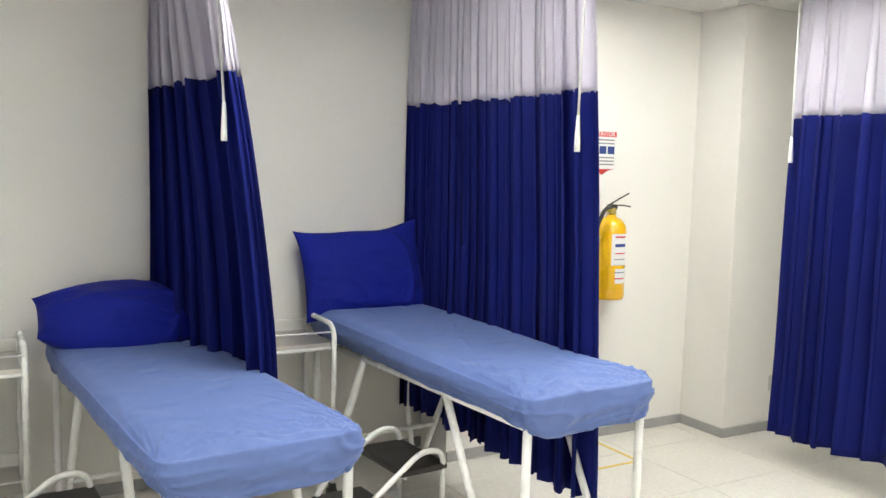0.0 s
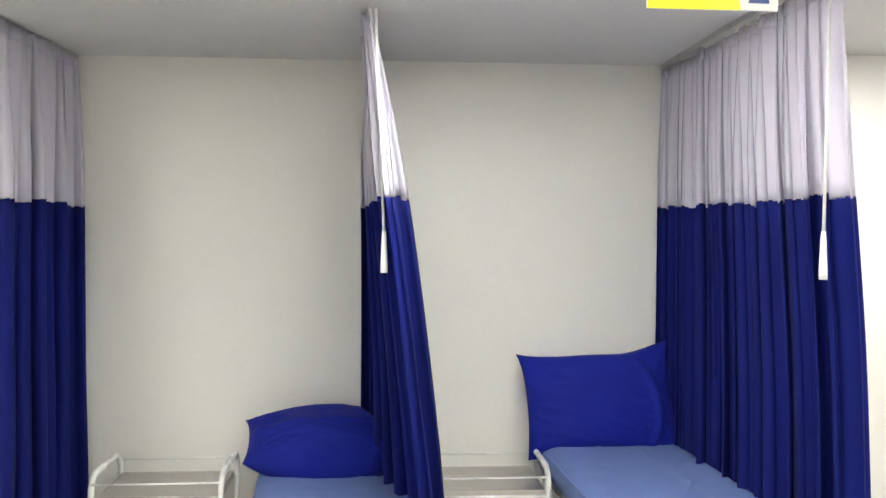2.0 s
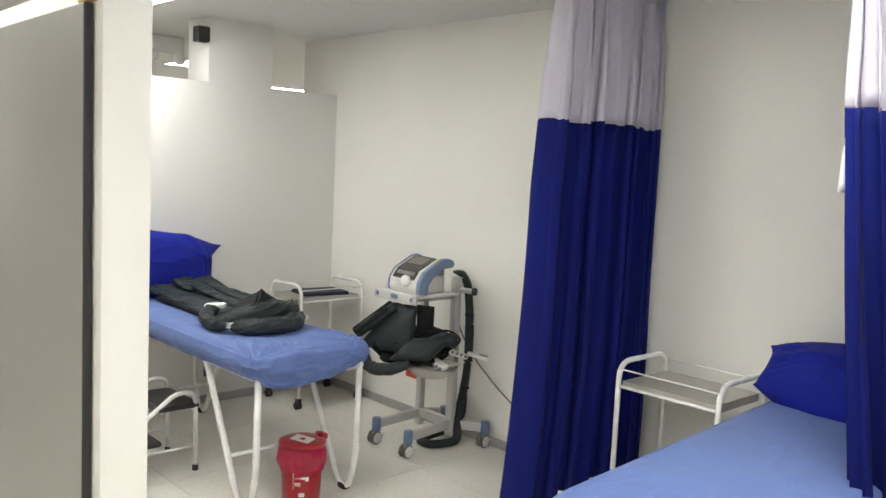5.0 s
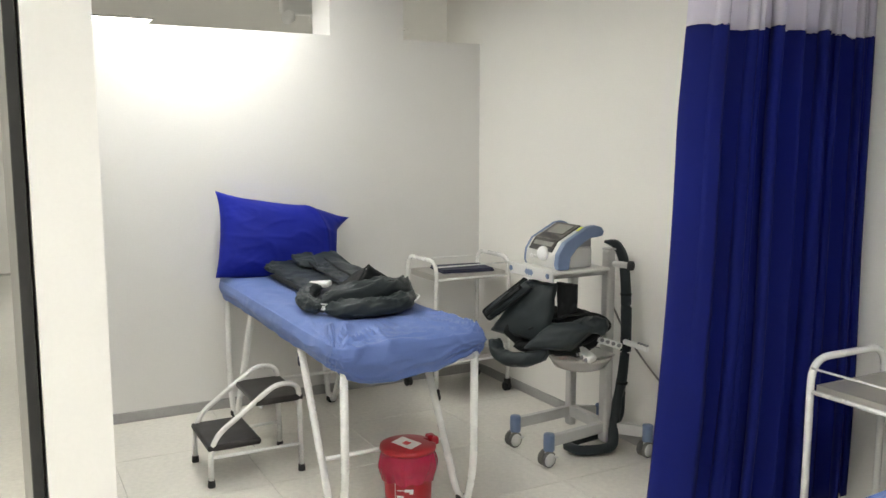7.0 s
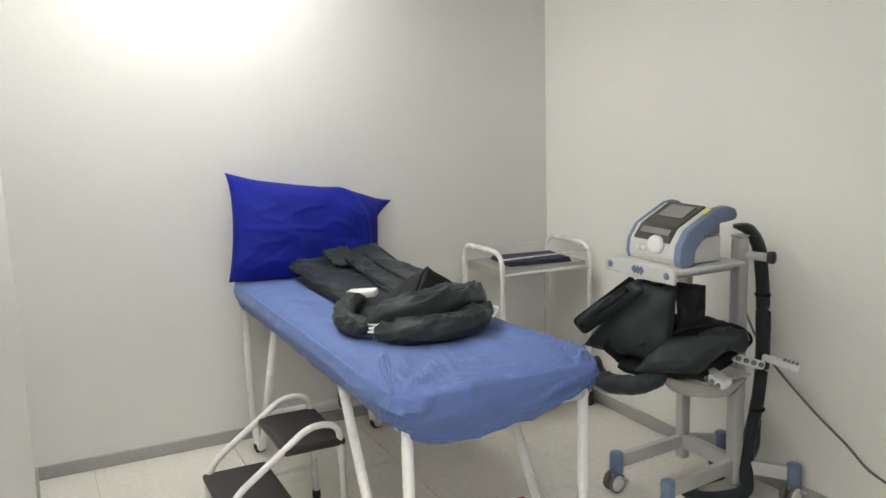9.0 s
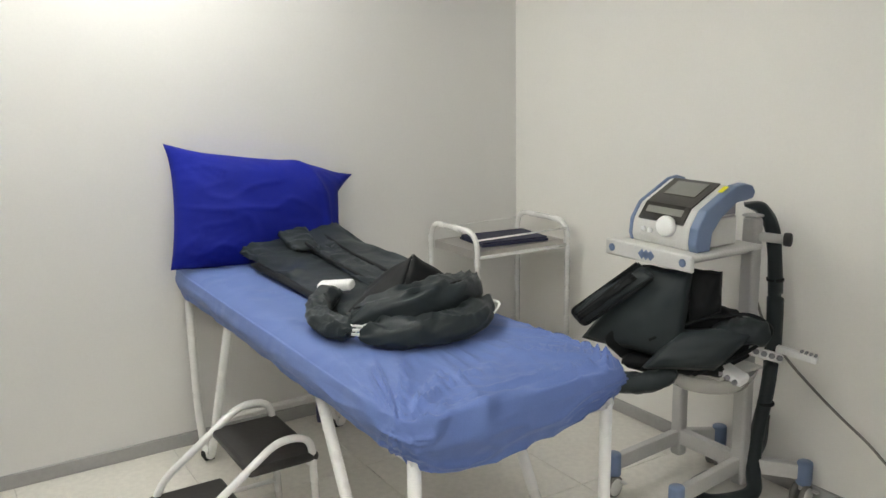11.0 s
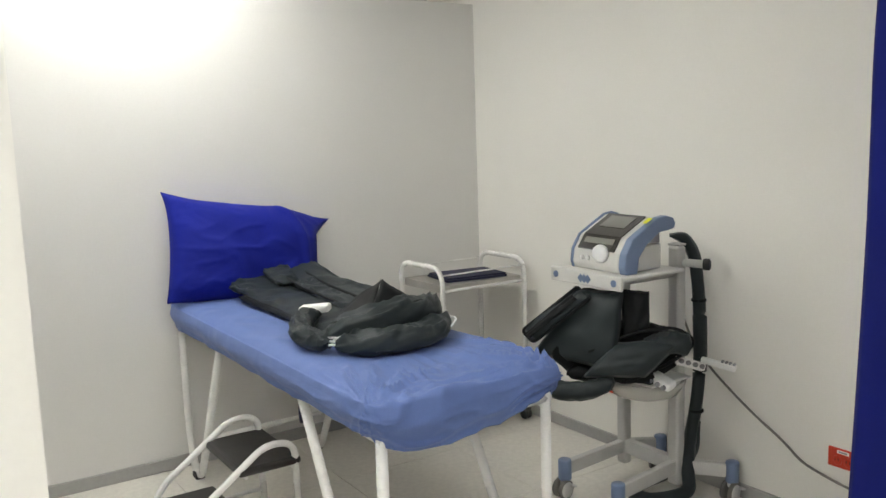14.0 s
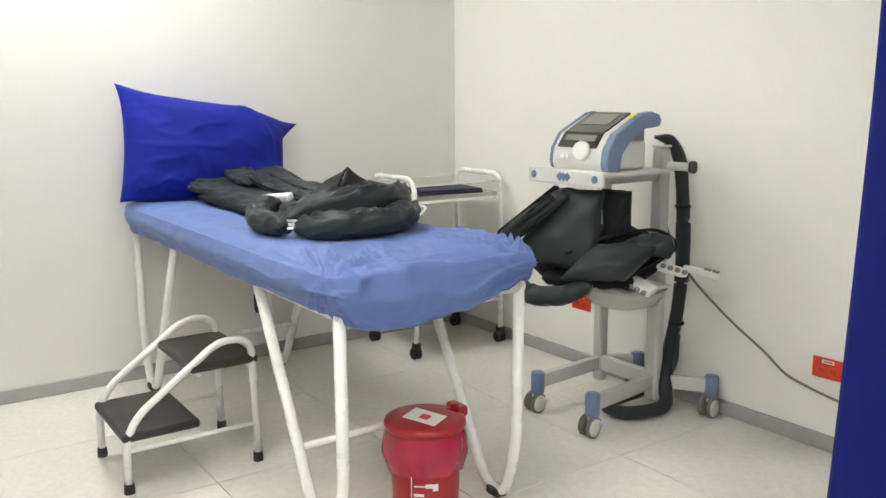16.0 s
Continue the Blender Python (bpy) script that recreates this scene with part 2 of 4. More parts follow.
setting("wall_recess", box(5.56, 7.30, -0.30, 0, 0, ZC), WALL, "white painted wall standing forward", "wall")
setting("wall_pilaster", box(7.30, 8.8, -0.65, 0, 0, ZC), WALL, "white painted wall pilaster", "wall")
setting("wall_right", box(8.8, 8.94, -5.4, 0.14, 0, ZC), WALL, "plain white end wall", "wall")
setting("wall_front", box(-6.2, 8.8, -5.54, -5.4, 0, ZC), WALL, "plain white wall across the corridor", "wall")
setting("wall_next_room_west", box(-6.34, -6.2, -5.4, 3.2, 0, ZC), WALL, "white wall of the next room", "wall")
setting("wall_next_room_north", box(-6.2, -0.45, 3.2, 3.34, 0, ZC), WALL, "white wall of the next room", "wall")
setting("wall_next_room_east", box(-0.45, -0.31, 0.14, 3.2, 0, ZC), WALL, "white wall of the next room", "wall")
def skirting(name, x0, x1, y0, y1):
    setting(name, box(x0, x1, y0, y1, 0, 0.058, 0.003, 1), BASE, "grey vinyl skirting strip along the wall foot", "skirting")
skirting("baseboard_back", 0.012, 5.56, -0.012, 0.001)
skirting("baseboard_recess", 5.56, 7.30, -0.312, -0.299)
skirting("baseboard_partition", -0.001, 0.012, -2.63, -0.0)
skirting("baseboard_stub", 0.012, 2.822, -2.631, -2.618)
skirting("baseboard_pilaster_side", 7.288, 7.301, -0.662, -0.312)
skirting("baseboard_pilaster", 7.301, 8.8, -0.662, -0.649)

# post on the end of the stub wall, up to the ceiling
post = thing("pipe_post", "cream painted round pipe above the partition end", "pipe", pose(2.725, -2.7, ZP))
part("pipe", turned([(0.056, 0.0), (0.06, 0.02), (0.066, 0.06), (0.068, 0.1), (0.068, ZC - ZP)], 28), CREAM, post, smooth=True)

# grey sliding leaf hung on the front of the stub wall
leaf = thing("door_leaf", "grey laminate sliding door leaf with dark edge", "door", pose(0, 0, 0))
part("panel", box(1.41, 2.76, -2.802, -2.776, 0.012, 2.10, 0.003, 1), LEAF, leaf)
part("edge_seal", box(2.7605, 2.767, -2.801, -2.777, 0.012, 2.10, 0.002, 1), RUBBER, leaf, "black rubber edge seal")
part("bracket", box(2.71, 2.815, -2.80, -2.778, 2.101, 2.125, 0.004, 2), BRASS, leaf, "brass hanging bracket")


# ---- ceiling lamps ----
def ceiling_lamp(x, y, sx=0.6, sy=0.6):
    ob = thing("ceiling_light", "square white LED ceiling panel, lit, some added unseen", "ceiling lamp", pose(x, y, ZC), "ceiling panels")
    bm = bmesh.new()
    for a in (-1, 1):
        box(a * (sx / 2 + 0.008) - 0.008, a * (sx / 2 + 0.008) + 0.008, -sy / 2 - 0.016, sy / 2 + 0.016, -0.014, 0.0, bm=bm)
        box(-sx / 2, sx / 2, a * (sy / 2 + 0.008) - 0.008, a * (sy / 2 + 0.008) + 0.008, -0.014, 0.0, bm=bm)
    part("frame", bm, WHITE, ob)
    part("diffuser", box(-sx / 2, sx / 2, -sy / 2, sy / 2, -0.010, -0.001), GLOW, ob, "glowing white diffuser")


# Panels at y below -2.5 are unseen, added to brighten bays and corridor.
for x, y in ((4.44, -1.71), (6.35, -1.35), (1.35, -3.45), (2.1, -2.62), (4.0, -4.2), (5.4, -3.5), (7.05, -2.7), (-3.2, -1.85), (-2.8, 0.35), (-4.6, 2.3)):
    ceiling_lamp(x, y)
ceiling_lamp(0.40, -1.78, 0.48, 0.6)

# ceiling access hatch
hatch = thing("ceiling_hatch", "white ceiling access hatch with dark joint", "hatch", pose(0, 0, 0))
bm = bmesh.new()
for x0, x1, y0, y1 in ((2.03, 2.036, -1.96, -1.45), (2.52, 2.526, -1.96, -1.45), (2.036, 2.52, -1.456, -1.45), (2.036, 2.52, -1.96, -1.954)):
    box(x0, x1, y0, y1, ZC - 0.003, ZC + 0.001, bm=bm)
part("joint", bm, INKGREY, hatch, "dark shadow joint")
part("panel", box(2.037, 2.519, -1.953, -1.457, ZC - 0.002, ZC + 0.001), CEIL, hatch)

# black box high on the column
cambox = thing("wall_box", "small black box fixed high on the column", "box", pose(-0.02, -1.075, 2.47))
part("housing", box(-0.04, 0.04, -0.044, 0.044, -0.05, 0.05, 0.008, 2), RUBBER, cambox)
part("bracket", box(-0.02, 0.0, 0.045, 0.06, -0.02, 0.02), ALU, cambox)

# emergency lamp in the next room
em = thing("emergency_lamp", "white twin-head emergency lamp on the next ceiling", "lamp", pose(-1.2, -0.8, 2.42))
part("housing", box(-0.04, 0.04, -0.15, 0.15, 0.03, 0.17, 0.01, 2), PLASTIC, em)
for a in (-1, 1):
    part("lamp_head", moved(turned([(0.03, -0.03), (0.05, 0.0), (0.05, 0.03), (0.03, 0.04)], 16), pose(0.03, a * 0.1, 0.0, 70, 0, 90 + 25 * a)), PLASTIC, em, smooth=True)


# ---- curtain rails, curtains ----
def rail(name, a, b):
    ob = thing(name, "grey aluminium curtain rail screwed to the ceiling", "curtain rail", None, "curtain rails")
    a, b = Vector(a), Vector(b)
    d = (b - a).normalized()
    s = Vector((-d.y, d.x, 0)) * 0.011
    bm = bmesh.new()
    z0, z1 = ZC - 0.022, ZC - 0.0005
    v = [bm.verts.new((*(p + k * s).xy, z)) for p in (a, b) for k in (-1, 1) for z in (z0, z1)]
    for f in ((0, 1, 3, 2), (4, 6, 7, 5), (0, 4, 5, 1), (2, 3, 7, 6), (1, 5, 7, 3), (0, 2, 6, 4)):
        bm.faces.new([v[i] for i in f])
    bmesh.ops.recalc_face_normals(bm, faces=bm.faces)
    part("track", bm, ALU, ob)
    for k in range(4):
        p = a.lerp(b, (k + 0.5) / 4)
        part("clip", box(p.x - 0.018, p.x + 0.018, p.y - 0.018, p.y + 0.018, ZC - 0.027, ZC - 0.0005, 0.003, 1), ALU, ob)


rail("curtain_rail", (2.625, -2.03, 0), (2.78, -0.01, 0))
rail("curtain_rail", (4.093, -2.03, 0), (4.093, -0.01, 0))
rail("curtain_rail", (5.44, -2.03, 0), (5.44, -0.01, 0))
rail("curtain_rail", (7.22, -2.03, 0), (7.22, -0.66, 0))
rail("curtain_rail", (1.55, -2.042, 0), (8.78, -2.042, 0))


def curtain(name, line, folds, seed, label, hem=0.25, depth=0.03, wand=None, sag=0.0):
    """A pleated curtain. line(s, h): its place at s along the rail and h from rail (1) to hem (0)."""
    ob = thing(name, label, "curtain", None, "bay curtains")
    n = folds * 14
    rnd = random.Random(seed)
    ph = [rnd.uniform(-0.55, 0.55) for _ in range(folds + 2)]
    am = [rnd.uniform(0.45, 1.35) for _ in range(folds + 2)]
    steps = [rnd.uniform(-0.011, 0.011) for _ in range(folds * 3 + 2)]
    top = ZC - 0.03
    def ragged(s):
        f = s * folds * 2.3
        k = int(f)
        u = max(0.0, min(1.0, (f - k - 0.4) / 0.2))
        return steps[k] * (1 - u) + steps[k + 1] * u + 0.016 * nz(s * folds * 0.35, seed + 7)
    def at(s, h):
        f = s * folds
        k = int(f)
        u = f - k
        u = u * u * (3 - 2 * u)
        phase = ph[k] * (1 - u) + ph[k + 1] * u
        amp = (am[k] * (1 - u) + am[k + 1] * u) * depth * (0.45 + 0.55 * min(1, (1 - h) * 5)) * (1 + 0.35 * (1 - h))
        x, y = line(s, h)
        x1, y1 = line(min(1, s + 0.01), h)
        x0, y0 = line(max(0, s - 0.01), h)
        d = Vector((x1 - x0, y1 - y0))
        d = d.normalized() if d.length > 1e-6 else Vector((0, 1))
        w = amp * (math.sin(2 * math.pi * (f + phase + 0.25 * (1 - h) * nz(f * 0.6, seed))) + 0.25 * math.sin(4 * math.pi * f + 3 * phase))
        w += 0.018 * nz(s * 3, h * 2.5, seed) * (1 - h)
        a = 0.6 * amp * math.sin(4 * math.pi * (f + phase))
        return x - d.y * w + d.x * a, y + d.x * w + d.y * a
    def sheet(z0, z1, rows, wavy, extra=0.0):
        bm = bmesh.new()
        grid = []
        for r in range(rows + 1):
            row = []
            for c in range(n + 1):
                s = c / n
                h0 = r / rows
                seam = sag * s * s
                lo = z0 - seam * (1 - wavy) * extra + wavy * (0.020 * nz(s * folds * 0.8, seed + 7) + 0.03 * math.sin(s * 2.3 + seed)) + extra * ragged(s)
                hi = z1 - seam * wavy + wavy * ragged(s)
                z = lo + (hi - lo) * h0
                x, y = at(s, (z - hem) / (top - hem))
                row.append(bm.verts.new((x, y, z)))
            grid.append(row)
        for a, b in zip(grid, grid[1:]):
            for c in range(n):
                bm.faces.new((a[c], a[c + 1], b[c + 1], b[c]))
        return bm
    c1 = part("blue_panel", sheet(hem, ZS, 26, 1.0), BLUE, ob, "pleated royal blue cloth", True)
    c2 = part("net_top", sheet(ZS - 0.004, top, 12, 0.0, 1.0), NET, ob, "pleated whitish net top", True)
    for c in (c1, c2):
        mod = c.modifiers.new("thickness", "SOLIDIFY")
        mod.thickness = 0.002
    tape = part("heading_tape", sheet(top - 0.045, top + 0.003, 2, 0.0), NET, ob, "", True)
    tape.modifiers.new("thickness", "SOLIDIFY").thickness = 0.006
    for k in range(0, folds + 1):
        x, y = at(min(0.999, k / folds), 1)
        part("hook", tube([(x, y, top - 0.02), (x, y, ZC - 0.02)], 0.004, 6), ALU, ob)
    if wand:
        x, y, z0, x1, y1 = wand
        w = part("wand", tube([(x, y, z0 + 0.13), (x1, y1, top)], 0.005, 8), PLASTIC, ob, "white pull wand", True)
        part("grip", turned([(0.006, 0.14), (0.008, 0.12), (0.012, 0.03), (0.012, 0.0)], 12, (x, y, z0)), PLASTIC, w, "", True)
    return ob


def line_a(s, h):
    g = 1 - h
    return 2.795 - 0.03 * s + 0.02 * g * s, -0.02 - s * (0.745 + 0.065 * min(1, g * 2.5) + 0.12 * g ** 3)


def line_b(s, h):
    g = 1 - h
    curl = 0.055 * max(0, (s - 0.85) / 0.15) * min(1, g * 4)
    return 4.085 + min(1, s / 0.8) * (0.44 * g - 0.18 * g * g) + 0.015 * g * math.sin(math.pi * s) - curl, -0.05 - s * (0.935 + 0.55 * g - 0.5 * g * g)


def line_c(s, h):
    g = 1 - h
    out = min(1, g / 0.65)
    out = out * out * (3 - 2 * out)
    return 5.445 + 0.03 * s + 0.012 * math.sin(s * 5) + out * 0.10 * s, -0.03 - s * (1.475 + 0.12 * g - 0.09 * out)


def line_d(s, h):
    g = 1 - h
    return 7.27 - 0.02 * s - 0.05 * g, -1.06 - s * (0.98 + 0.02 * g)


CUR = "royal blue hospital curtain with white net top"
curtain("privacy_curtain", line_a, 9, 3, CUR + ", gathered by the wall", 0.22, 0.045)
curtain("privacy_curtain", line_b, 8, 5, CUR + ", pushed out by bed", 0.28, 0.06, (4.145, -1.06, 1.67, 4.115, -1.0), 0.0)
curtain("privacy_curtain", line_c, 16, 8, CUR + ", drawn along bed", 0.24, 0.034, (5.425, -1.495, 1.67, 5.435, -1.50), 0.0)
curtain("privacy_curtain", line_d, 8, 11, CUR + ", beside the pilaster", 0.20, 0.045, (7.19, -1.10, 1.67, 7.21, -1.08), 0.0)


# ---- hanging bay signs ----
def bay_sign(x, y, z, number):
    """A sign plate 0.24 wide on two hangers from the ceiling."""
    ob = thing("bay_sign", "white hanging bay sign lettered CAMILLA " + number, "sign", pose(x, y, z), "bay signs")
    part("plate", box(-0.12, 0.12, -0.003, 0.003, -0.075, 0.075, 0.002, 1), LABEL, ob)
    part("yellow_band", extruded([(-0.12, -0.075), (0.05, -0.075), (0.046, -0.056), (0.036, -0.05), (-0.12, -0.05)], "y", -0.0052, -0.0032), YSIGN, ob, "yellow band")
    part("emblem", extruded([(0.064, -0.062), (0.102, -0.062), (0.1, -0.046), (0.07, -0.046)], "y", -0.0052, -0.0032), INKBLUE, ob, "small blue emblem")
    lettering("lettering", "CAMILLA", 0.043, pose(0, -0.0042, 0.032, 90, 0, 0), INKBLUE, ob)
    lettering("numeral", number, 0.041, pose(0, -0.0042, -0.010, 90, 0, 0), INKBLUE, ob)
    for a in (-1, 1):
        part("button", moved(turned([(0.007, 0), (0.007, 0.004), (0.004, 0.006)], 12), pose(a * 0.106, -0.003, -0.010, 90, 0, 0)), ALU, ob, "", True)
    for a in (0.055, 0.075):
        part("hanger", box(a - 0.004, a + 0.004, 0.0035, 0.006, 0.04, ZC - z - 0.0005), WHITE, ob)


bay_sign(3.565, -2.4, 2.29, "6")
bay_sign(4.725, -2.4, 2.275, "7")
bay_sign(1.88, -2.45, 2.315, "5")


# ---- beds ----
def sheet_mesh(L, W, seed, dip=0.0):
    """A light mattress under a fitted sheet: rings from the middle of the top out and down to the hem."""
    bm = bmesh.new()
    N = 520
    top, drop = 0.80, 0.098
    def rim(a, inset, rad):
        lx, ly = L / 2 - inset, W / 2 - inset
        c, s = math.cos(a), math.sin(a)
        p = 22
        r = (abs(c / lx) ** p + abs(s / ly) ** p) ** (-1 / p)
        return r * c, r * s
    angs = []
    for k in range(N):
        t = k / N * 2 * (L + W)
        if t < W: x, y = L / 2, -W / 2 + t
        elif t < W + L: x, y = L / 2 - (t - W), W / 2
        elif t < 2 * W + L: x, y = -L / 2, W / 2 - (t - W - L)
        else: x, y = -L / 2 + (t - 2 * W - L), -W / 2
        angs.append(math.atan2(y, x))
    rings = []
    levels = [("t", s) for s in (0.05, 0.13, 0.2, 0.27, 0.34, 0.41, 0.48, 0.54, 0.6, 0.65, 0.7, 0.74, 0.78, 0.80, 0.82, 0.835, 0.85, 0.865, 0.88, 0.8925, 0.905, 0.9175, 0.93, 0.94, 0.95, 0.96, 0.97, 0.98, 0.99)] + [("s", s) for s in (0.0, 0.04, 0.08, 0.12, 0.16, 0.2, 0.24, 0.28, 0.32, 0.36, 0.4, 0.44, 0.48, 0.52, 0.56, 0.6, 0.64, 0.68, 0.72, 0.76, 0.8, 0.84, 0.88, 0.92, 0.96, 1.0)]
    def fan(x, y, d):
        """Tension creases that spread from the two foot corners; d runs on down the side."""
        got = 0
        for cy in (-W / 2, W / 2):
            dx, dy = L / 2 - x - 0.02 + d * 0.3, (cy - y) * (1 if cy > 0 else -1) + d * 0.3
            r = math.hypot(dx, dy) + d
            a = math.atan2(dy, dx) + d * 1.3 * (1 if dx < dy else -1)
            f = max(0, 1 - r / 0.6) ** 1.3 * min(1, r / 0.04)
            c = (1 - abs(nz(a * 4.4 + 0.5 * nz(r * 4, seed), r * 1.4, seed + 41 + cy))) ** 16 + 0.6 * (1 - abs(nz(a * 9.5, r * 2.2, seed + 47 + cy))) ** 12
            got += f * (c - 0.2)
        return (0.036 if seed == 3 else 0.022) * got
    for kind, s in levels:
        ring = []
        for a in angs:
            if kind == "t":
                x, y = rim(a, 0, 0)
                x, y = x * s, y * s
                edge = max(abs(x) / (L / 2), abs(y) / (W / 2))
                z = top - 0.028 * max(0, edge - 0.8) ** 2 / 0.04
                z += 0.005 * nz(x * 2.2, y * 2.6, seed)
                fo = max(0, (x - L * 0.22) / (L * 0.28))
                z += 0.011 * fo * ((1 - abs(nz(x * 3 + y * 5, y * 3 - x * 2, seed + 5))) ** 9 - 0.2) + 0.004 * ((1 - abs(nz(x * 1.8 - y * 2.4, y * 4 + x, seed + 8))) ** 10 - 0.2)
                z += fan(x, y, 0.0)
            else:
                x, y = rim(a, 0, 0)
                foot = max(0.0, x / (L / 2)) ** 2
                side = abs(y) / (W / 2) > 0.97
                corner = max(0.0, min(abs(x) / (L / 2), abs(y) / (W / 2)) * 6 - 5)
                q = math.atan2(y, x)
                along = x if side else y
                ridge = (1 - abs(nz(along * 5 + s * 2, s * 2 - along * 2, seed + 31))) ** 5
                fold = 0.012 * (ridge - 0.3) * (0.25 + foot) + 0.006 * nz(along * 7, s * 1.6 + along * 3, seed + 11) + 0.0015 * nz(along * 22, s * 3 + along * 6, seed + 2)
                fold *= 0.25 + s
                out = 0.012 * math.sin(math.pi * min(1, s * 1.3)) - 0.018 * s * s + fold
                out += fan(x, y, s * drop) * (0.3 + 0.5 * s)
                out += 0.012 * corner * s * nz(q * 40, s * 3, seed)
                lx, ly = (0, math.copysign(1, y)) if side else (math.copysign(1, x), 0)
                if corner > 0:
                    v = Vector((x / L * 1.0, y / W * 1.0)).normalized()
                    lx, ly = v.x, v.y
                x, y = x + lx * out, y + ly * out
                d = drop * (1 + 0.10 * nz(along * 2.4, seed + 4) + 0.02 * nz(along * 9, seed + 8)) + foot * (-0.004 + 0.022 * nz(y * 4, seed + 20)) + 0.004 * corner
                if not side and x > 0:
                    d += 0.034 * min(1, (W / 2 - abs(y)) / 0.10) + 0.006
                    d -= 0.05 * min(1, max(0, (y - 0.10) / 0.10)) if seed == 3 else 0.0
                z = top - 0.032 - d * s + 0.012 * (1 - s) * (1 if s < 0.1 else 0)
                z += 0.0012 * nz(x * 9, y * 9, s * 3 + seed) * s
            ring.append(bm.verts.new((x, y, z)))
        rings.append(ring)
    mid = bm.verts.new((0, 0, top))
    for k in range(N):
        bm.faces.new((rings[0][(k + 1) % N], rings[0][k], mid))
    for a, b in zip(rings, rings[1:]):
        for k in range(N):
            bm.faces.new((a[k], b[k], b[(k + 1) % N], a[(k + 1) % N]))
    bmesh.ops.recalc_face_normals(bm, faces=bm.faces)
    moved(bm, pose(L / 2, 0, 0))
    for v in bm.verts:
        v.co.z += dip * (1 - v.co.x / L)
    return bm


def bed(m, seed, label, L=1.90, W=0.66, lift=0.0):
    """Folding treatment bed: head at x = 0, foot at x = 1.9."""
    ob = thing("treatment_bed", label, "bed", m, "treatment beds")
    s = part("fitted_sheet", sheet_mesh(L, W, seed, lift), SHEET, ob, "creased light blue fitted sheet", True)
    s.modifiers.new("thickness", "SOLIDIFY").thickness = 0.003
    part("mattress_board", box(0.05, L - 0.05, -W / 2 + 0.05, W / 2 - 0.05, 0.69, 0.755, 0.006, 1), PLASTIC, ob)
    r = 0.0165
    part("side_rail", tube([(0.03, -W / 2 + 0.042, 0.675), (L - 0.03, -W / 2 + 0.042, 0.675)], r, 10), WHITE, ob, "", True)
    part("side_rail", tube([(0.03, W / 2 - 0.042, 0.675), (L - 0.03, W / 2 - 0.042, 0.675)], r, 10), WHITE, ob, "", True)
    for x in (0.042, L - 0.042):
        part("end_rail", tube([(x, -W / 2 + 0.042, 0.675), (x, W / 2 - 0.042, 0.675)], r, 10), WHITE, ob, "", True)
    for y in (-W / 2 + 0.042, W / 2 - 0.042):
        for end in (0, 1):
            e = lambda x: x if end == 0 else L - x
            p = rounded([(e(0.042), y, 0.69), (e(0.045), y, 0.20), (e(0.10), y, 0.018), (e(0.19), y, 0.022), (e(0.565), y, 0.69)], 0.11, 7)
            part("leg", tube(p, r, 12), WHITE, ob, "", True)
            part("rubber_foot", box(e(0.14) - 0.03, e(0.14) + 0.03, y - 0.021, y + 0.021, 0.0, 0.03, 0.008, 2), RUBBER, ob, "black rubber foot")
    for x in (0.318, L - 0.318):
        part("cross_bar", tube([(x, -W / 2 + 0.042, 0.235), (x, W / 2 - 0.042, 0.235)], 0.011, 8), WHITE, ob, "", True)
    return ob


def strap_loop(x, y, z):
    ob = thing("strap_loop", "dark blue webbing strap loop hanging from the bed rail", "strap", pose(x, y, z))
    path = [(0.018 * math.sin(2 * math.pi * k / 20), -0.012 * math.sin(2 * math.pi * k / 20), -0.042 + 0.042 * math.cos(2 * math.pi * k / 20)) for k in range(21)]
    part("webbing", tube(path, 0.006, 8, None, 0.35), NAVY, ob, "", True)


BED = "white tubular treatment bed with light blue sheet "
bed(pose(0.035, -1.415, 0, 0, 0, 0), 3, BED + "by the partition", 1.885)
bed(pose(3.925, -0.06, 0, 0, 0, -85.5), 17, BED + "beside gathered curtain", 1.80, 0.64)
bed(pose(5.155, -0.06, 0, 0, 0, -86) @ Matrix.Diagonal((1, 1, 1.04, 1)), 31, BED + "beside drawn curtain", 1.79, 0.64, 0.04)

strap_loop(1.35, -1.70, 0.66)


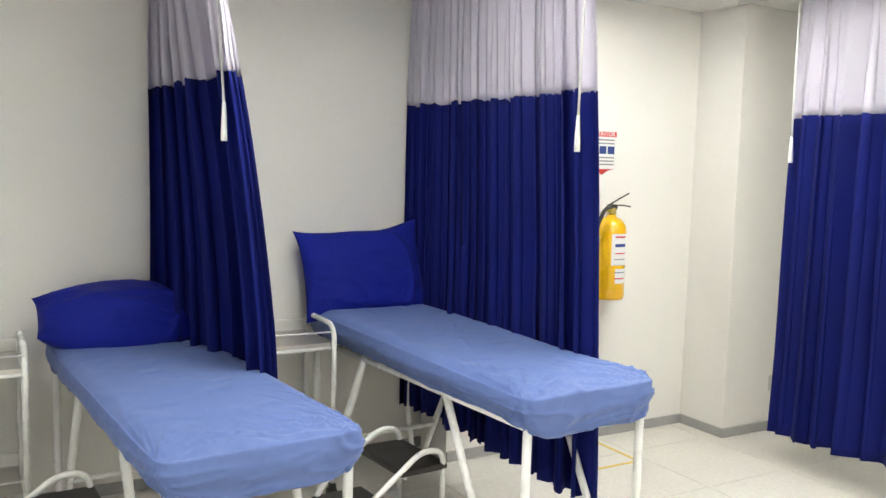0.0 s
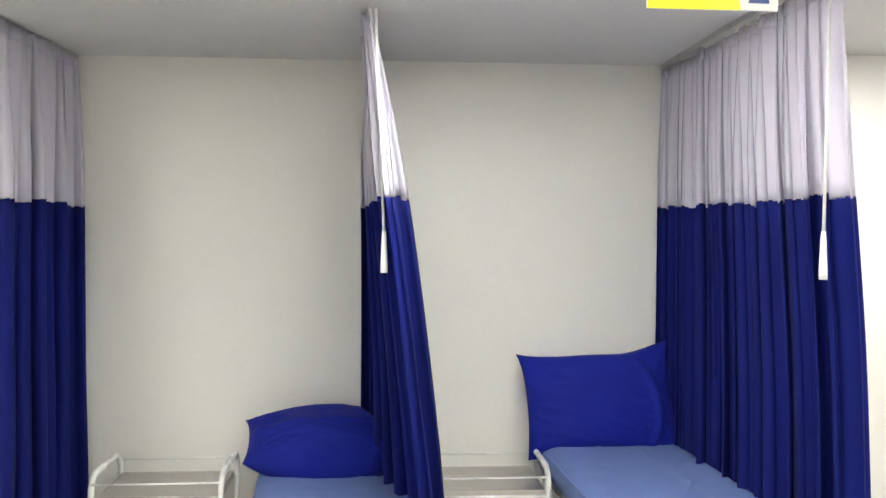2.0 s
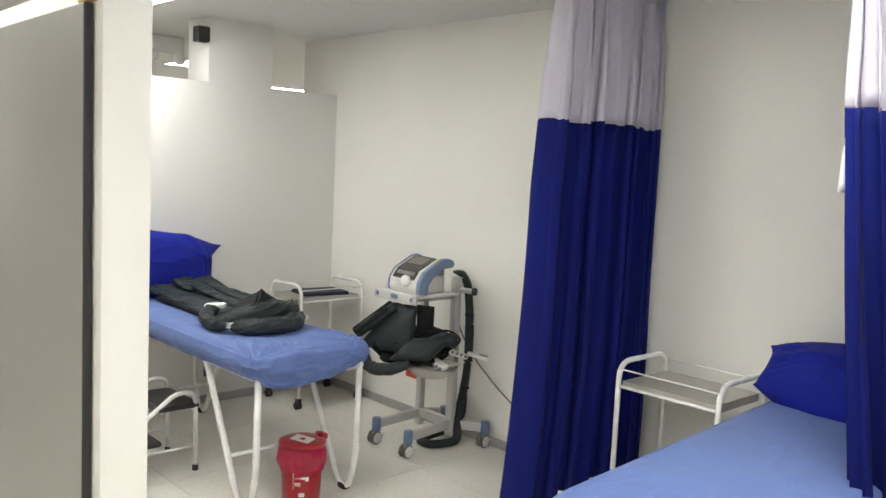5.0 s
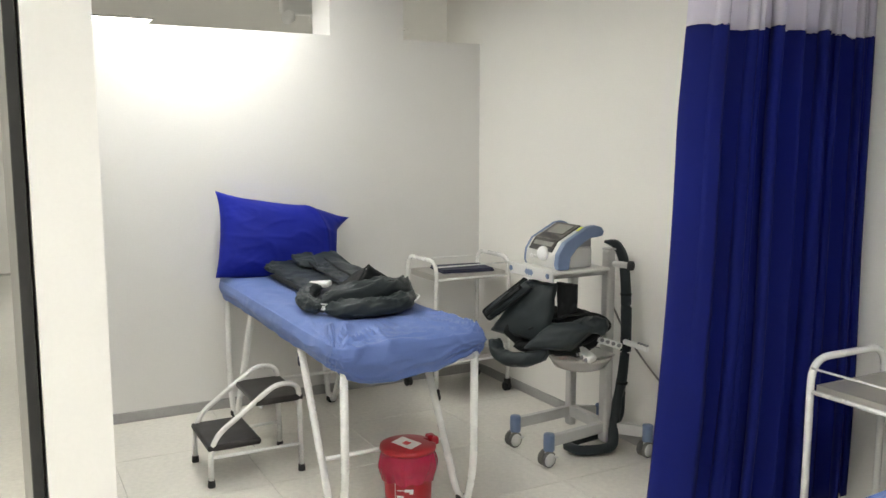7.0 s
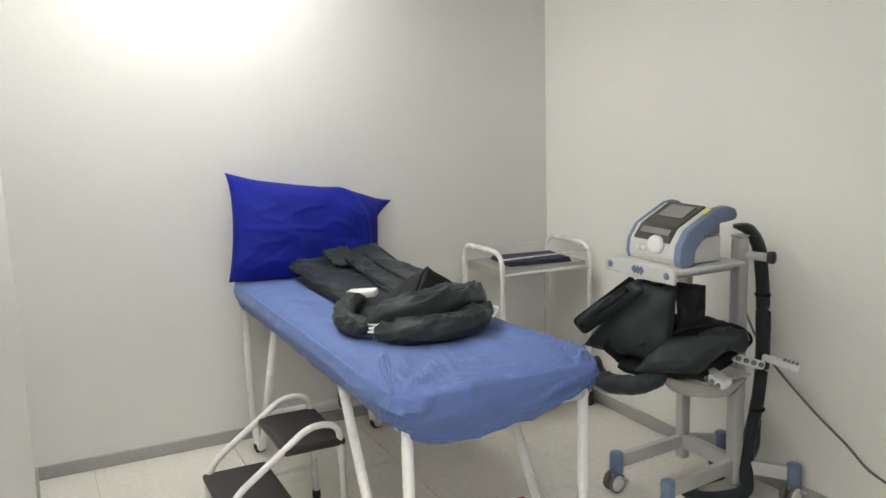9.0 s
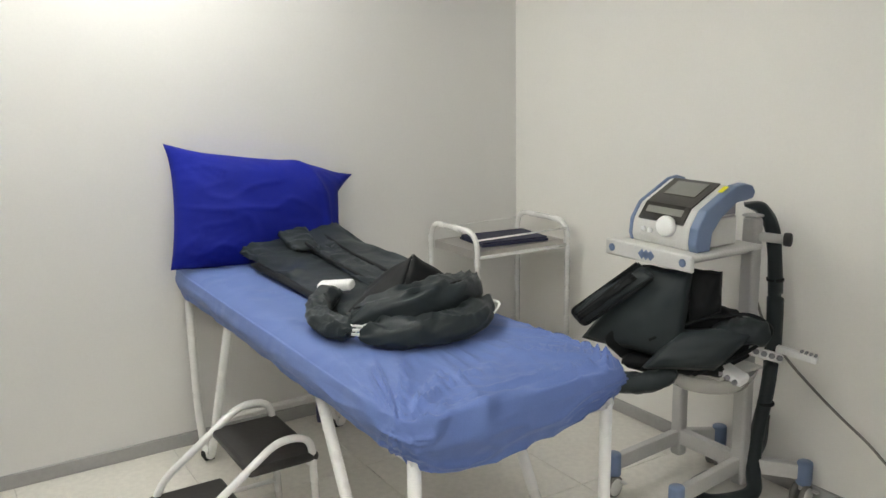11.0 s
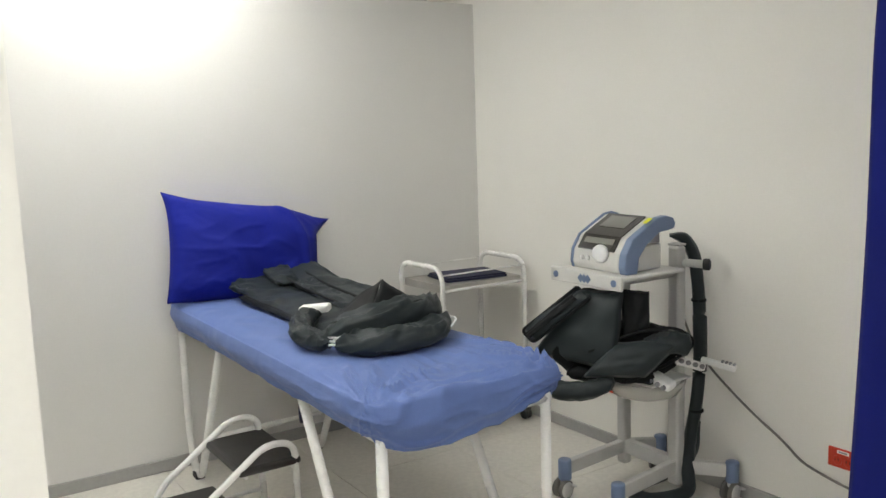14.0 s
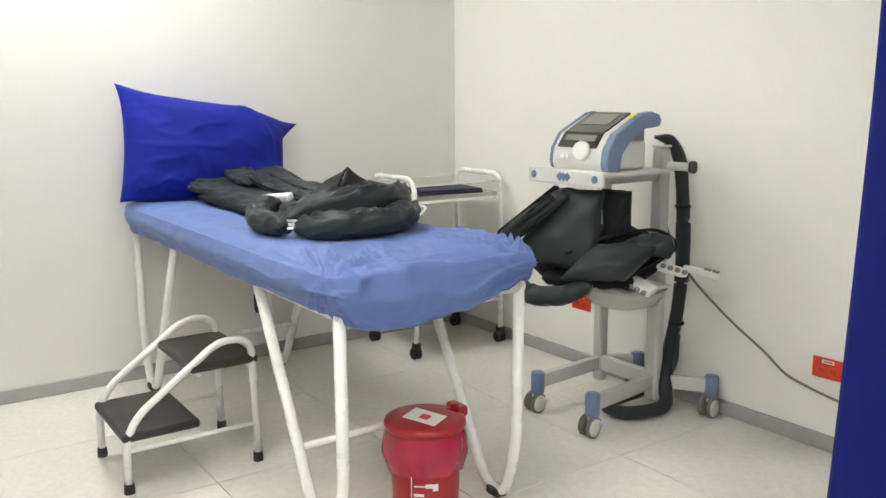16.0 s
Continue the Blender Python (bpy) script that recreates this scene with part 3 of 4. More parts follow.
# ---- pillows ----
def pillow(m, w, h, t, seed, label, bend=0.0, slump=0.0, pin=0.06, flop=0.0):
    bm = bmesh.new()
    n = 56
    def at(u, v, side):
        e = (1 - u * u) * (1 - v * v)
        edge = max(abs(u), abs(v))
        th = t / 2 * (max(0, 1 - abs(u) ** 2.6) ** 0.6) * (max(0, 1 - abs(v) ** 2.4) ** 0.6)
        x = w / 2 * u * (1 - (0.02 + 0.6 * max(0, pin)) * (1 - v * v) * abs(u) ** 3) * (1 + (0.05 if v > 0 else 0.0) * abs(u * v) ** 6)
        y = h / 2 * v * (1 - pin * (1 - u * u) * abs(v) ** 3) * (1 + (0.07 if v > 0 else 0.0) * abs(u * v) ** 6)
        th *= 1 + 0.12 * nz(u * 2.2, v * 2.2, seed)
        rim = edge ** 3
        y += 0.010 * nz(u * 2.3, v * 1.5, seed + 9) * rim + slump * (1 - u * u) * v
        z = side * th + 0.009 * nz(u * 1.8 + v, v * 2.0, seed + side) * (1 - edge ** 4)
        crease = 1 - abs(nz(u * 2.2 + v * 1.6, v * 2.4 - u, seed + 4 * side))
        z += side * 0.007 * (crease ** 9 - 0.2) * e ** 0.3
        for cu, cv in ((-1, -1), (1, -1), (-1, 1), (1, 1)):
            r = math.hypot(u - cu, v - cv)
            a = math.atan2(abs(v - cv), abs(u - cu))
            pull = (1 - abs(nz(a * 5.5, r * 1.2, seed + 3 * cu + 5 * cv))) ** 10 - 0.2
            z += side * 0.016 * pull * max(0, 1 - r / (1.15 if cv < 0 else 0.8)) * min(1, r / 0.15) * e ** 0.2
        z += bend * (v * v)
        tip = max(0.0, (u + v - 1.35) / 0.65)
        x, y, z = x + flop * tip, y - flop * 1.1 * tip, z - flop * 0.8 * tip
        z += side * 0.028 * max(0, 1 - abs(u - 0.74 + 0.25 * (v + 0.2) ** 2) / 0.09) * e ** 0.3
        return Vector((x, y, z))
    g = {}
    for side in (1, -1):
        for i in range(n + 1):
            for j in range(n + 1):
                if side == -1 and (i in (0, n) or j in (0, n)):
                    g[side, i, j] = g[1, i, j]
                else:
                    g[side, i, j] = bm.verts.new(at(2 * i / n - 1, 2 * j / n - 1, side))
    for side in (1, -1):
        for i in range(n):
            for j in range(n):
                f = [g[side, i, j], g[side, i + 1, j], g[side, i + 1, j + 1], g[side, i, j + 1]]
                bm.faces.new(f if side == 1 else f[::-1])
    ob = tagged(part("pillow", bm, PILLOW, None, "", True), label, "pillow", "pillows")
    ob.matrix_basis = m
    return ob


# axes: x along the width, y up the height, z out of the face
def upright(x, y, z, rz, lean):
    return pose(x, y, z) @ pose(0, 0, 0, 0, 0, rz) @ pose(0, 0, 0, 90 - lean, 0, 0)


pillow(upright(0.165, -1.412, 0.985, 90, 15) @ pose(0, 0, 0, 0, 0, -7), 0.715, 0.47, 0.24, 2, "royal blue pillow leaning upright against the partition", 0, 0, 0.05, 0.06)
pillow(upright(5.115, -0.165, 1.042, 0, 13) @ pose(0, 0, 0, 0, 0, 3), 0.69, 0.45, 0.18, 6, "royal blue pillow leaning upright against the wall", 0, 0, 0.05, -0.02)
pillow(upright(3.90, -0.26, 0.885, 0, 46) @ pose(0, 0, 0, 0, 0, -2), 0.67, 0.21, 0.32, 10, "royal blue pillow slumped at the bed head", 0.03, 0, -0.8, 0.03)


# ---- trolleys ----
def trolley(m, label):
    """Two-tier trolley 0.5 wide (x), 0.4 deep (y)."""
    ob = thing("instrument_trolley", label, "trolley", m, "trolleys")
    r = 0.0125
    for a in (-1, 1):
        x = a * 0.25
        part("side_frame", tube(rounded([(x, -0.19, 0.075), (x, -0.19, 0.845), (x, 0.19, 0.845), (x, 0.19, 0.075)], 0.085, 8), r, 10), WHITE, ob, "", True)
        for b in (-1, 1):
            y = b * 0.19
            c = part("caster", box(x - 0.014, x + 0.014, y - 0.024, y + 0.024, 0.045, 0.08, 0.008, 2), RUBBER, ob, "black plastic caster")
            for k in (-1, 1):
                part("wheel", moved(turned([(0.012, -0.009), (0.025, -0.009), (0.028, -0.004), (0.028, 0.004), (0.025, 0.009), (0.012, 0.009)], 18), pose(x + k * 0.011, y + 0.006, 0.028, 0, 90, 0)), RUBBER, c, "", True)
    for z in (0.755, 0.245):
        bm = box(-0.235, 0.235, -0.178, 0.178, z - 0.003, z)
        for y in (-0.178, 0.178):
            box(-0.235, 0.235, y - 0.0015, y + 0.0015, z - 0.032, z + 0.004, bm=bm)
        for x in (-0.235, 0.235):
            box(x - 0.0015, x + 0.0015, -0.1765, 0.1765, z - 0.032, z + 0.004, bm=bm)
        part("tray", bm, STEEL, ob, "grey steel tray")
        for y in (-0.19, 0.19):
            part("guard_rod", tube([(-0.25, y, z + 0.058), (0.25, y, z + 0.058)], 0.004, 8), WHITE, ob, "", True)
            part("tray_bar", tube([(-0.25, y, z - 0.02), (0.25, y, z - 0.02)], 0.008, 8), WHITE, ob, "", True)
    return ob


TR = "white tubular two-tier trolley with steel trays"
trolley(pose(0.295, -0.325, 0, 0, 0, 90), TR + " in the wall corner")
trolley(pose(3.255, -0.315, 0, 0, 0, 0), TR + ", empty, beside the bed")
trolley(pose(4.565, -0.315, 0, 0, 0, 0), TR + ", empty, behind the curtain")

lap = thing("folder", "closed dark navy folder lying on the trolley tray", "folder", pose(0.30, -0.30, 0.7555, 0, 0, 82))
part("cover", box(-0.17, 0.17, -0.12, 0.12, 0.0, 0.012, 0.005, 2), NAVY, lap)
part("top_cover", box(-0.165, 0.165, -0.116, 0.116, 0.013, 0.022, 0.004, 2), NAVY, lap)


# ---- step stools ----
def stool(m, label):
    ob = thing("step_stool", label, "step stool", m, "step stools")
    for a in (-1, 1):
        x = a * 0.172
        part("side_frame", tube(rounded([(x, -0.212, 0.02), (x, -0.212, 0.215), (x, 0.10, 0.44), (x, 0.205, 0.425), (x, 0.212, 0.02)], 0.10, 8), 0.0125, 10), WHITE, ob, "", True)
        part("side_bar", tube([(x, -0.212, 0.135), (x, 0.212, 0.135)], 0.008, 8), WHITE, ob, "", True)
        for y in (-0.212, 0.212):
            part("rubber_foot", turned([(0.017, 0), (0.0165, 0.02), (0.015, 0.032)], 14, (x, y, 0)), RUBBER, ob, "black rubber cap", True)
    for y0, y1, z in ((-0.225, 0.02, 0.165), (-0.005, 0.225, 0.345)):
        part("step_pad", box(-0.185, 0.185, y0, y1, z, z + 0.03, 0.012, 3), VINYL, ob, "black vinyl step pad")
        for y in (y0 + 0.03, y1 - 0.03):
            part("cross_bar", tube([(-0.172, y, z - 0.006), (0.172, y, z - 0.006)], 0.008, 8), WHITE, ob, "", True)
    return ob


ST = "white tubular two-step stool with black vinyl treads"
stool(pose(0.938, -1.837, 0, 0, 0, 0), ST + " at the bed side")
stool(pose(3.50, -1.05, 0, 0, 0, -87), ST + " at the bed side")
stool(pose(4.80, -1.05, 0, 0, 0, -85), ST + " under the bed edge")


# ---- therapy unit on its cart ----
cart = thing("equipment_cart", "grey wheeled equipment cart with blue caster collars", "cart")
CL, CR = (1.285, -0.185), (1.572, -0.185)
FEET = ((1.318, -0.556), (1.620, -0.560), (1.745, -0.056), (1.37, -0.052))
def bar(a, b, z0, z1, w):
    a, b = Vector(a), Vector(b)
    d = (b - a).normalized()
    s = Vector((-d.y, d.x)) * w / 2
    bm = bmesh.new()
    v = [bm.verts.new((*(p + k * s), z)) for p in (a, b) for k in (-1, 1) for z in (z0, z1)]
    for f in ((0, 1, 3, 2), (4, 6, 7, 5), (0, 4, 5, 1), (2, 3, 7, 6), (1, 5, 7, 3), (0, 2, 6, 4)):
        bm.faces.new([v[i] for i in f])
    bmesh.ops.recalc_face_normals(bm, faces=bm.faces)
    bmesh.ops.bevel(bm, geom=list(bm.edges), offset=0.004, segments=2, affect="EDGES", profile=0.5)
    return bm
for c, f in ((CL, FEET[0]), (CR, FEET[1]), (CR, FEET[2]), (CL, FEET[3])):
    part("base_bar", bar(c, f, 0.095, 0.15, 0.03), GREYP, cart)
part("cross_beam", bar(CL, CR, 0.095, 0.155, 0.034), GREYP, cart)
for f in FEET:
    x, y = f
    part("caster_collar", turned([(0.024, 0.075), (0.027, 0.08), (0.027, 0.155), (0.024, 0.16)], 20, (x, y, 0)), DBLUE, cart, "dusty blue caster collar", True)
    fork = part("caster_fork", box(x - 0.012, x + 0.012, y - 0.02, y + 0.02, 0.055, 0.076, 0.005, 1), ALU, cart)
    for k in (-1, 1):
        part("wheel", moved(turned([(0.010, -0.010), (0.030, -0.010), (0.040, -0.006), (0.040, 0.006), (0.030, 0.010), (0.010, 0.010)], 22), pose(x + k * 0.019, y - 0.012, 0.04, 0, 90, 8)), TYRE, fork, "", True)
        part("hub", moved(turned([(0.004, -0.006), (0.035, -0.006), (0.032, 0.004), (0.012, 0.006), (0.004, 0.006)], 22), pose(x + k * 0.026, y - 0.012, 0.04, 0, 90 * k, 8)), LGREY, fork, "light grey wheel hub", True)
    part("brake_lever", box(x + 0.012, x + 0.05, y + 0.004, y + 0.022, 0.052, 0.058, 0.002, 1), ALU, fork)
part("column", box(CL[0] - 0.025, CL[0] + 0.025, CL[1] - 0.022, CL[1] + 0.022, 0.045, 0.93, 0.012, 3), GREYP, cart)
part("column", box(CR[0] - 0.028, CR[0] + 0.028, CR[1] - 0.024, CR[1] + 0.024, 0.045, 1.02, 0.012, 3), GREYP, cart)
part("column_cap", box(CR[0] - 0.029, CR[0] + 0.029, CR[1] - 0.025, CR[1] + 0.025, 1.021, 1.03, 0.004, 1), GREYP, cart)
part("shelf", box(1.31, 1.672, -0.585, -0.255, 0.934, 0.950, 0.006, 2), LGREY, cart)
front = part("shelf_front", box(1.302, 1.68, -0.602, -0.586, 0.902, 0.957, 0.006, 2), LGREY, cart)
for x in (1.335, 1.645):
    part("screw_cap", moved(turned([(0.013, 0), (0.013, 0.004), (0.010, 0.006)], 16), pose(x, -0.6015, 0.93, 90, 0, 0)), DBLUE, front, "blue screw cap", True)
for k in (-1, 0, 1):
    part("emblem", moved(box(-0.012, 0.012, -0.0015, 0.0, -0.012, 0.012), pose(1.492 + k * 0.019, -0.602, 0.93, 0, 45, 0)), DBLUE, front, "plain blue diamond")
part("shelf_arm", box(1.555, 1.585, -0.56, -0.212, 0.90, 0.933, 0.004, 1), GREYP, cart)
part("hose_peg", tube([(CR[0], CR[1], 0.955), (1.665, -0.135, 0.95)], 0.016, 14), LGREY, cart, "", True)
part("peg_cap", moved(turned([(0.021, -0.012), (0.023, -0.006), (0.023, 0.01), (0.018, 0.014)], 18), pose(1.672, -0.131, 0.95, 90, 0, 118)), RUBBER, cart, "black rubber cap", True)
part("bowl", turned([(0.09, 0.40), (0.13, 0.415), (0.155, 0.455), (0.162, 0.475), (0.155, 0.475), (0.148, 0.457), (0.125, 0.423), (0.085, 0.41)], 32, (1.52, -0.31, 0.03)), CLEAR, cart, "clear plastic tray", True)
part("lower_shelf", box(1.32, 1.66, -0.42, -0.2, 0.508, 0.518, 0.004, 1), LGREY, cart)

unit = thing("therapy_unit", "light grey therapy unit with dusty blue side grips", "medical device", pose(1.483, -0.425, 0.9505, 0, 0, -2) @ Matrix.Diagonal((0.94, 0.66, 0.82, 1)))
prof = [(-0.155, 0.0), (-0.168, 0.03), (-0.158, 0.09), (-0.105, 0.155), (0.09, 0.238), (0.13, 0.236), (0.155, 0.20), (0.15, 0.0)]
part("body", extruded(prof, "x", -0.135, 0.135, 0.008), LGREY, unit)
part("screen", extruded([(-0.1635, 0.10), (-0.108, 0.1625), (0.085, 0.2445), (0.086, 0.2375), (-0.104, 0.156), (-0.156, 0.094)], "x", -0.105, 0.105), SMOKE, unit, "dark smoked cover over the front")
part("display", moved(box(-0.072, 0.072, -0.055, 0.055, -0.001, 0.0015, 0.001, 1), pose(0, 0.012, 0.2150, 23, 0, 0)), DISPLAY, unit, "grey tilted display")
part("instrument_strip", moved(box(-0.085, 0.085, -0.016, 0.016, -0.001, 0.001), pose(0, -0.132, 0.1372, 48.4, 0, 0)), DISPLAY, unit, "grey instrument strip behind the cover")
part("dial", moved(turned([(0.042, 0), (0.042, 0.014), (0.037, 0.026), (0.012, 0.03)], 28), pose(0.035, -0.160, 0.082, 80, 0, 0)), PLASTIC, unit, "round white dial", True)
for x in (-0.075, -0.042):
    part("push_button", moved(turned([(0.011, 0), (0.011, 0.008), (0.008, 0.011)], 16), pose(x, -0.163, 0.055, 82, 0, 0)), PLASTIC, unit, "", True)
grip = [(-0.158, 0.0), (-0.171, 0.03), (-0.161, 0.092), (-0.107, 0.1585), (0.088, 0.2425), (0.15, 0.249), (0.205, 0.236), (0.225, 0.21), (0.212, 0.186), (0.17, 0.180), (0.10, 0.176), (0.0, 0.125), (-0.06, 0.07), (-0.072, 0.0)]
for x in (-0.150, 0.136):
    part("side_grip", extruded(grip, "x", x, x + 0.0145 + 0.0235 * (x > 0), 0.006), DBLUE, unit, "dusty blue side grip")
part("side_panel", box(0.1355, 0.150, -0.05, 0.145, 0.004, 0.12, 0.01, 2), LGREY, unit)
# thin dark plate: shade beneath the grip arm, put in as colour
part("grip_shade", extruded([(-0.03, 0.125), (0.145, 0.125), (0.145, 0.195), (0.10, 0.18), (0.0, 0.13)], "x", 0.1352, 0.139), INKGREY, unit, "dark plate painting the shade under the grip")
part("sticker", moved(box(-0.01, 0.01, -0.024, 0.024, -0.001, 0.001), pose(0.153, 0.03, 0.2305, 23, 0, 0)), YSIGN, unit, "small yellow sticker")


# ---- garments ----
def slab(path, width, thick, seed, n=18, crease=0.014, tip=0.7):
    """A padded strip of cloth along a path: width and thick are functions of the way along; it lies across the path."""
    pts = [Vector(p) for p in path]
    fine = []
    for i in range(len(pts) - 1):
        for k in range(16):
            fine.append(pts[i].lerp(pts[i + 1], k / 16))
    fine.append(pts[-1])
    for _ in range(36):
        fine = [fine[0]] + [(a + 2 * b + c) / 4 for a, b, c in zip(fine, fine[1:], fine[2:])] + [fine[-1]]
    bm = bmesh.new()
    rings = []
    for i, p in enumerate(fine):
        t = i / (len(fine) - 1)
        d = (fine[min(i + 1, len(fine) - 1)] - fine[max(i - 1, 0)]).normalized()
        side = d.cross(Vector((0, 0, 1)))
        side = side.normalized() if side.length > 0.05 else Vector((1, 0, 0))
        up = side.cross(d).normalized()
        w, h = width(t) / 2, thick(t) / 2
        end = max(0.12, min(1, min(t, 1 - t) * 14)) ** 0.5
        ring = []
        for k in range(n):
            a = 2 * math.pi * k / n
            c, s = math.cos(a), math.sin(a)
            u = math.copysign(abs(c) ** tip, c)
            v = math.copysign(abs(s) ** 0.8, s)
            f = crease * (0.5 * nz(t * 6 + u * 2, v * 2 + u * 1.5, seed) + 0.9 * ((1 - abs(nz(t * 4 + u * 1.2, u * 2.2 + v - t * 2.5, seed + 5))) ** 4 - 0.3) + 0.35 * ((1 - abs(nz(t * 12 + u, v * 1.5 - u, seed + 8))) ** 3 - 0.35))
            ring.append(bm.verts.new(p + side * (w * u * (0.9 + 0.1 * end) + f * 0.6) + up * (h * v * end + f * (0.4 + abs(s)))))
        rings.append(ring)
    for a, b in zip(rings, rings[1:]):
        for k in range(n):
            bm.faces.new((a[k], a[(k + 1) % n], b[(k + 1) % n], b[k]))
    bm.faces.new(rings[0][::-1])
    bm.faces.new(rings[-1])
    bmesh.ops.recalc_face_normals(bm, faces=bm.faces)
    return bm


def patch(p00, p10, p11, p01, bulge, thick, seed, n=16, crease=0.01):
    """A padded cloth panel between four corners."""
    bm = bmesh.new()
    c = [Vector(p) for p in (p00, p10, p11, p01)]
    nrm = (c[1] - c[0]).cross(c[3] - c[0]).normalized()
    def at(u, v, side):
        p = c[0] * (1 - u) * (1 - v) + c[1] * u * (1 - v) + c[2] * u * v + c[3] * (1 - u) * v
        e = max(0, 16 * u * (1 - u) * v * (1 - v))
        f = crease * (nz(u * 3, v * 3, seed) + 0.6 * ((1 - abs(nz(u * 4 + v * 3, v * 4 - u, seed + 2))) ** 4 - 0.3))
        w = 0.006 * nz(u * 3, v * 3, seed + 6)
        return p + nrm * (bulge * e ** 0.5 + f + side * thick / 2 * e ** 0.25) + Vector((w, -w, w))
    g = {}
    for side in (1, -1):
        for i in range(n + 1):
            for j in range(n + 1):
                rim = i in (0, n) or j in (0, n)
                g[side, i, j] = g[1, i, j] if side == -1 and rim else bm.verts.new(at(i / n, j / n, side))
    for side in (1, -1):
        for i in range(n):
            for j in range(n):
                f = [g[side, i, j], g[side, i + 1, j], g[side, i + 1, j + 1], g[side, i, j + 1]]
                bm.faces.new(f if side == 1 else f[::-1])
    bmesh.ops.recalc_face_normals(bm, faces=bm.faces)
    return bm


suit = thing("compression_garment", "charcoal nylon compression leg garment folded on the sheet", "garment")
zt = 0.802
part("leg_sleeve", slab([(0.20, -1.43, zt + 0.085), (0.42, -1.42, zt + 0.035), (0.8, -1.40, zt + 0.022), (1.28, -1.45, zt + 0.026)], lambda t: 0.19 + 0.05 * t, lambda t: 0.042, 4, 30, 0.012, 0.5), DARK, suit, "", True)
part("leg_sleeve", slab([(0.14, -1.22, zt + 0.13), (0.42, -1.20, zt + 0.045), (0.8, -1.17, zt + 0.03), (1.32, -1.24, zt + 0.032)], lambda t: 0.22 + 0.02 * t, lambda t: 0.048, 9, 30, 0.012, 0.5), DARK, suit, "", True)
part("cuff", slab([(0.16, -1.30, zt + 0.155), (0.30, -1.33, zt + 0.10), (0.46, -1.34, zt + 0.068)], lambda t: 0.15 - 0.05 * t, lambda t: 0.03, 22, 22, 0.012, 0.5), DARK, suit, "", True)
part("cuff", slab([(0.20, -1.50, zt + 0.075), (0.30, -1.50, zt + 0.05), (0.46, -1.48, zt + 0.040)], lambda t: 0.11 - 0.04 * t, lambda t: 0.034, 27, 22, 0.010, 0.5), DARK, suit, "", True)
part("quilted_strip", slab([(0.50, -1.285, zt + 0.066), (0.7, -1.29, zt + 0.054), (1.18, -1.345, zt + 0.052)], lambda t: 0.10, lambda t: 0.022, 14, 20, 0.017, 0.6), DARK, suit, "quilted charcoal strip", True)
for yy, seed in ((-1.232, 2), (-1.338, 6)):
    part("zip_seam", slab([(0.34, yy + 0.01, zt + 0.098), (0.6, yy, zt + 0.068), (0.85, yy - 0.01, zt + 0.062), (1.2, yy - 0.05, zt + 0.062)], lambda t: 0.013, lambda t: 0.010, seed, 8, 0.002), DARK2, suit, "black zip seam", True)
part("trim", slab([(0.40, -1.535, zt + 0.028), (0.6, -1.525, zt + 0.018), (0.9, -1.52, zt + 0.017), (1.22, -1.56, zt + 0.02)], lambda t: 0.026, lambda t: 0.026, 12, 10, 0.003), DARK2, suit, "black bound edge", True)
part("flap", patch((1.24, -1.56, zt + 0.03), (1.36, -1.44, zt + 0.085), (1.25, -1.33, zt + 0.185), (1.14, -1.41, zt + 0.09), 0.006, 0.008, 7, 16, 0.004), DARK2, suit, "black inner flap", True)
part("flap", patch((1.25, -1.33, zt + 0.186), (1.36, -1.44, zt + 0.08), (1.37, -1.22, zt + 0.085), (1.24, -1.17, zt + 0.07), 0.006, 0.008, 19, 16, 0.004), DARK2, suit, "black inner flap", True)
part("rolled_tube", slab([(1.36, -1.59, zt + 0.055), (1.43, -1.47, zt + 0.085), (1.43, -1.34, zt + 0.095), (1.38, -1.25, zt + 0.09), (1.29, -1.19, zt + 0.06), (1.20, -1.18, zt + 0.04)], lambda t: 0.11 + 0.03 * math.sin(math.pi * t), lambda t: 0.07 + 0.02 * math.sin(math.pi * t), 5, 36, 0.016, 0.6), DARK, suit, "", True)
part("rolled_tube", slab([(1.43, -1.59, zt + 0.03), (1.52, -1.51, zt + 0.035), (1.56, -1.40, zt + 0.04), (1.51, -1.28, zt + 0.045), (1.40, -1.21, zt + 0.045)], lambda t: 0.09 + 0.02 * math.sin(math.pi * t), lambda t: 0.07, 15, 36, 0.014, 0.6), DARK, suit, "", True)
part("seam", slab([(1.385, -1.60, zt + 0.09), (1.465, -1.47, zt + 0.125), (1.46, -1.33, zt + 0.135), (1.41, -1.21, zt + 0.125)], lambda t: 0.008, lambda t: 0.008, 3, 8, 0.002), DARK2, suit, "black seam", True)
part("hose_sleeve", slab([(1.115, -1.53, zt + 0.07), (1.15, -1.60, zt + 0.05), (1.24, -1.645, zt + 0.04), (1.34, -1.645, zt + 0.035), (1.405, -1.61, zt + 0.035)], lambda t: 0.072, lambda t: 0.055, 25, 28, 0.012, 0.65), DARK, suit, "", True)
part("connector", moved(box(-0.058, 0.058, -0.022, 0.022, -0.014, 0.014, 0.009, 2), pose(1.07, -1.505, zt + 0.078, 8, -6, 40)), PLASTIC, suit, "white plastic hose connector")
for k in range(5):
    part("air_tube", tube(rounded([(1.385 + 0.004 * k, -1.635 + 0.009 * k, zt + 0.025 + 0.012 * (k % 3)), (1.425, -1.61 + 0.008 * k, zt + 0.03 + 0.010 * k), (1.46, -1.585 + 0.008 * k, zt + 0.03)], 0.03), 0.0045, 8), PLASTIC, suit, "clear white air tube", True)
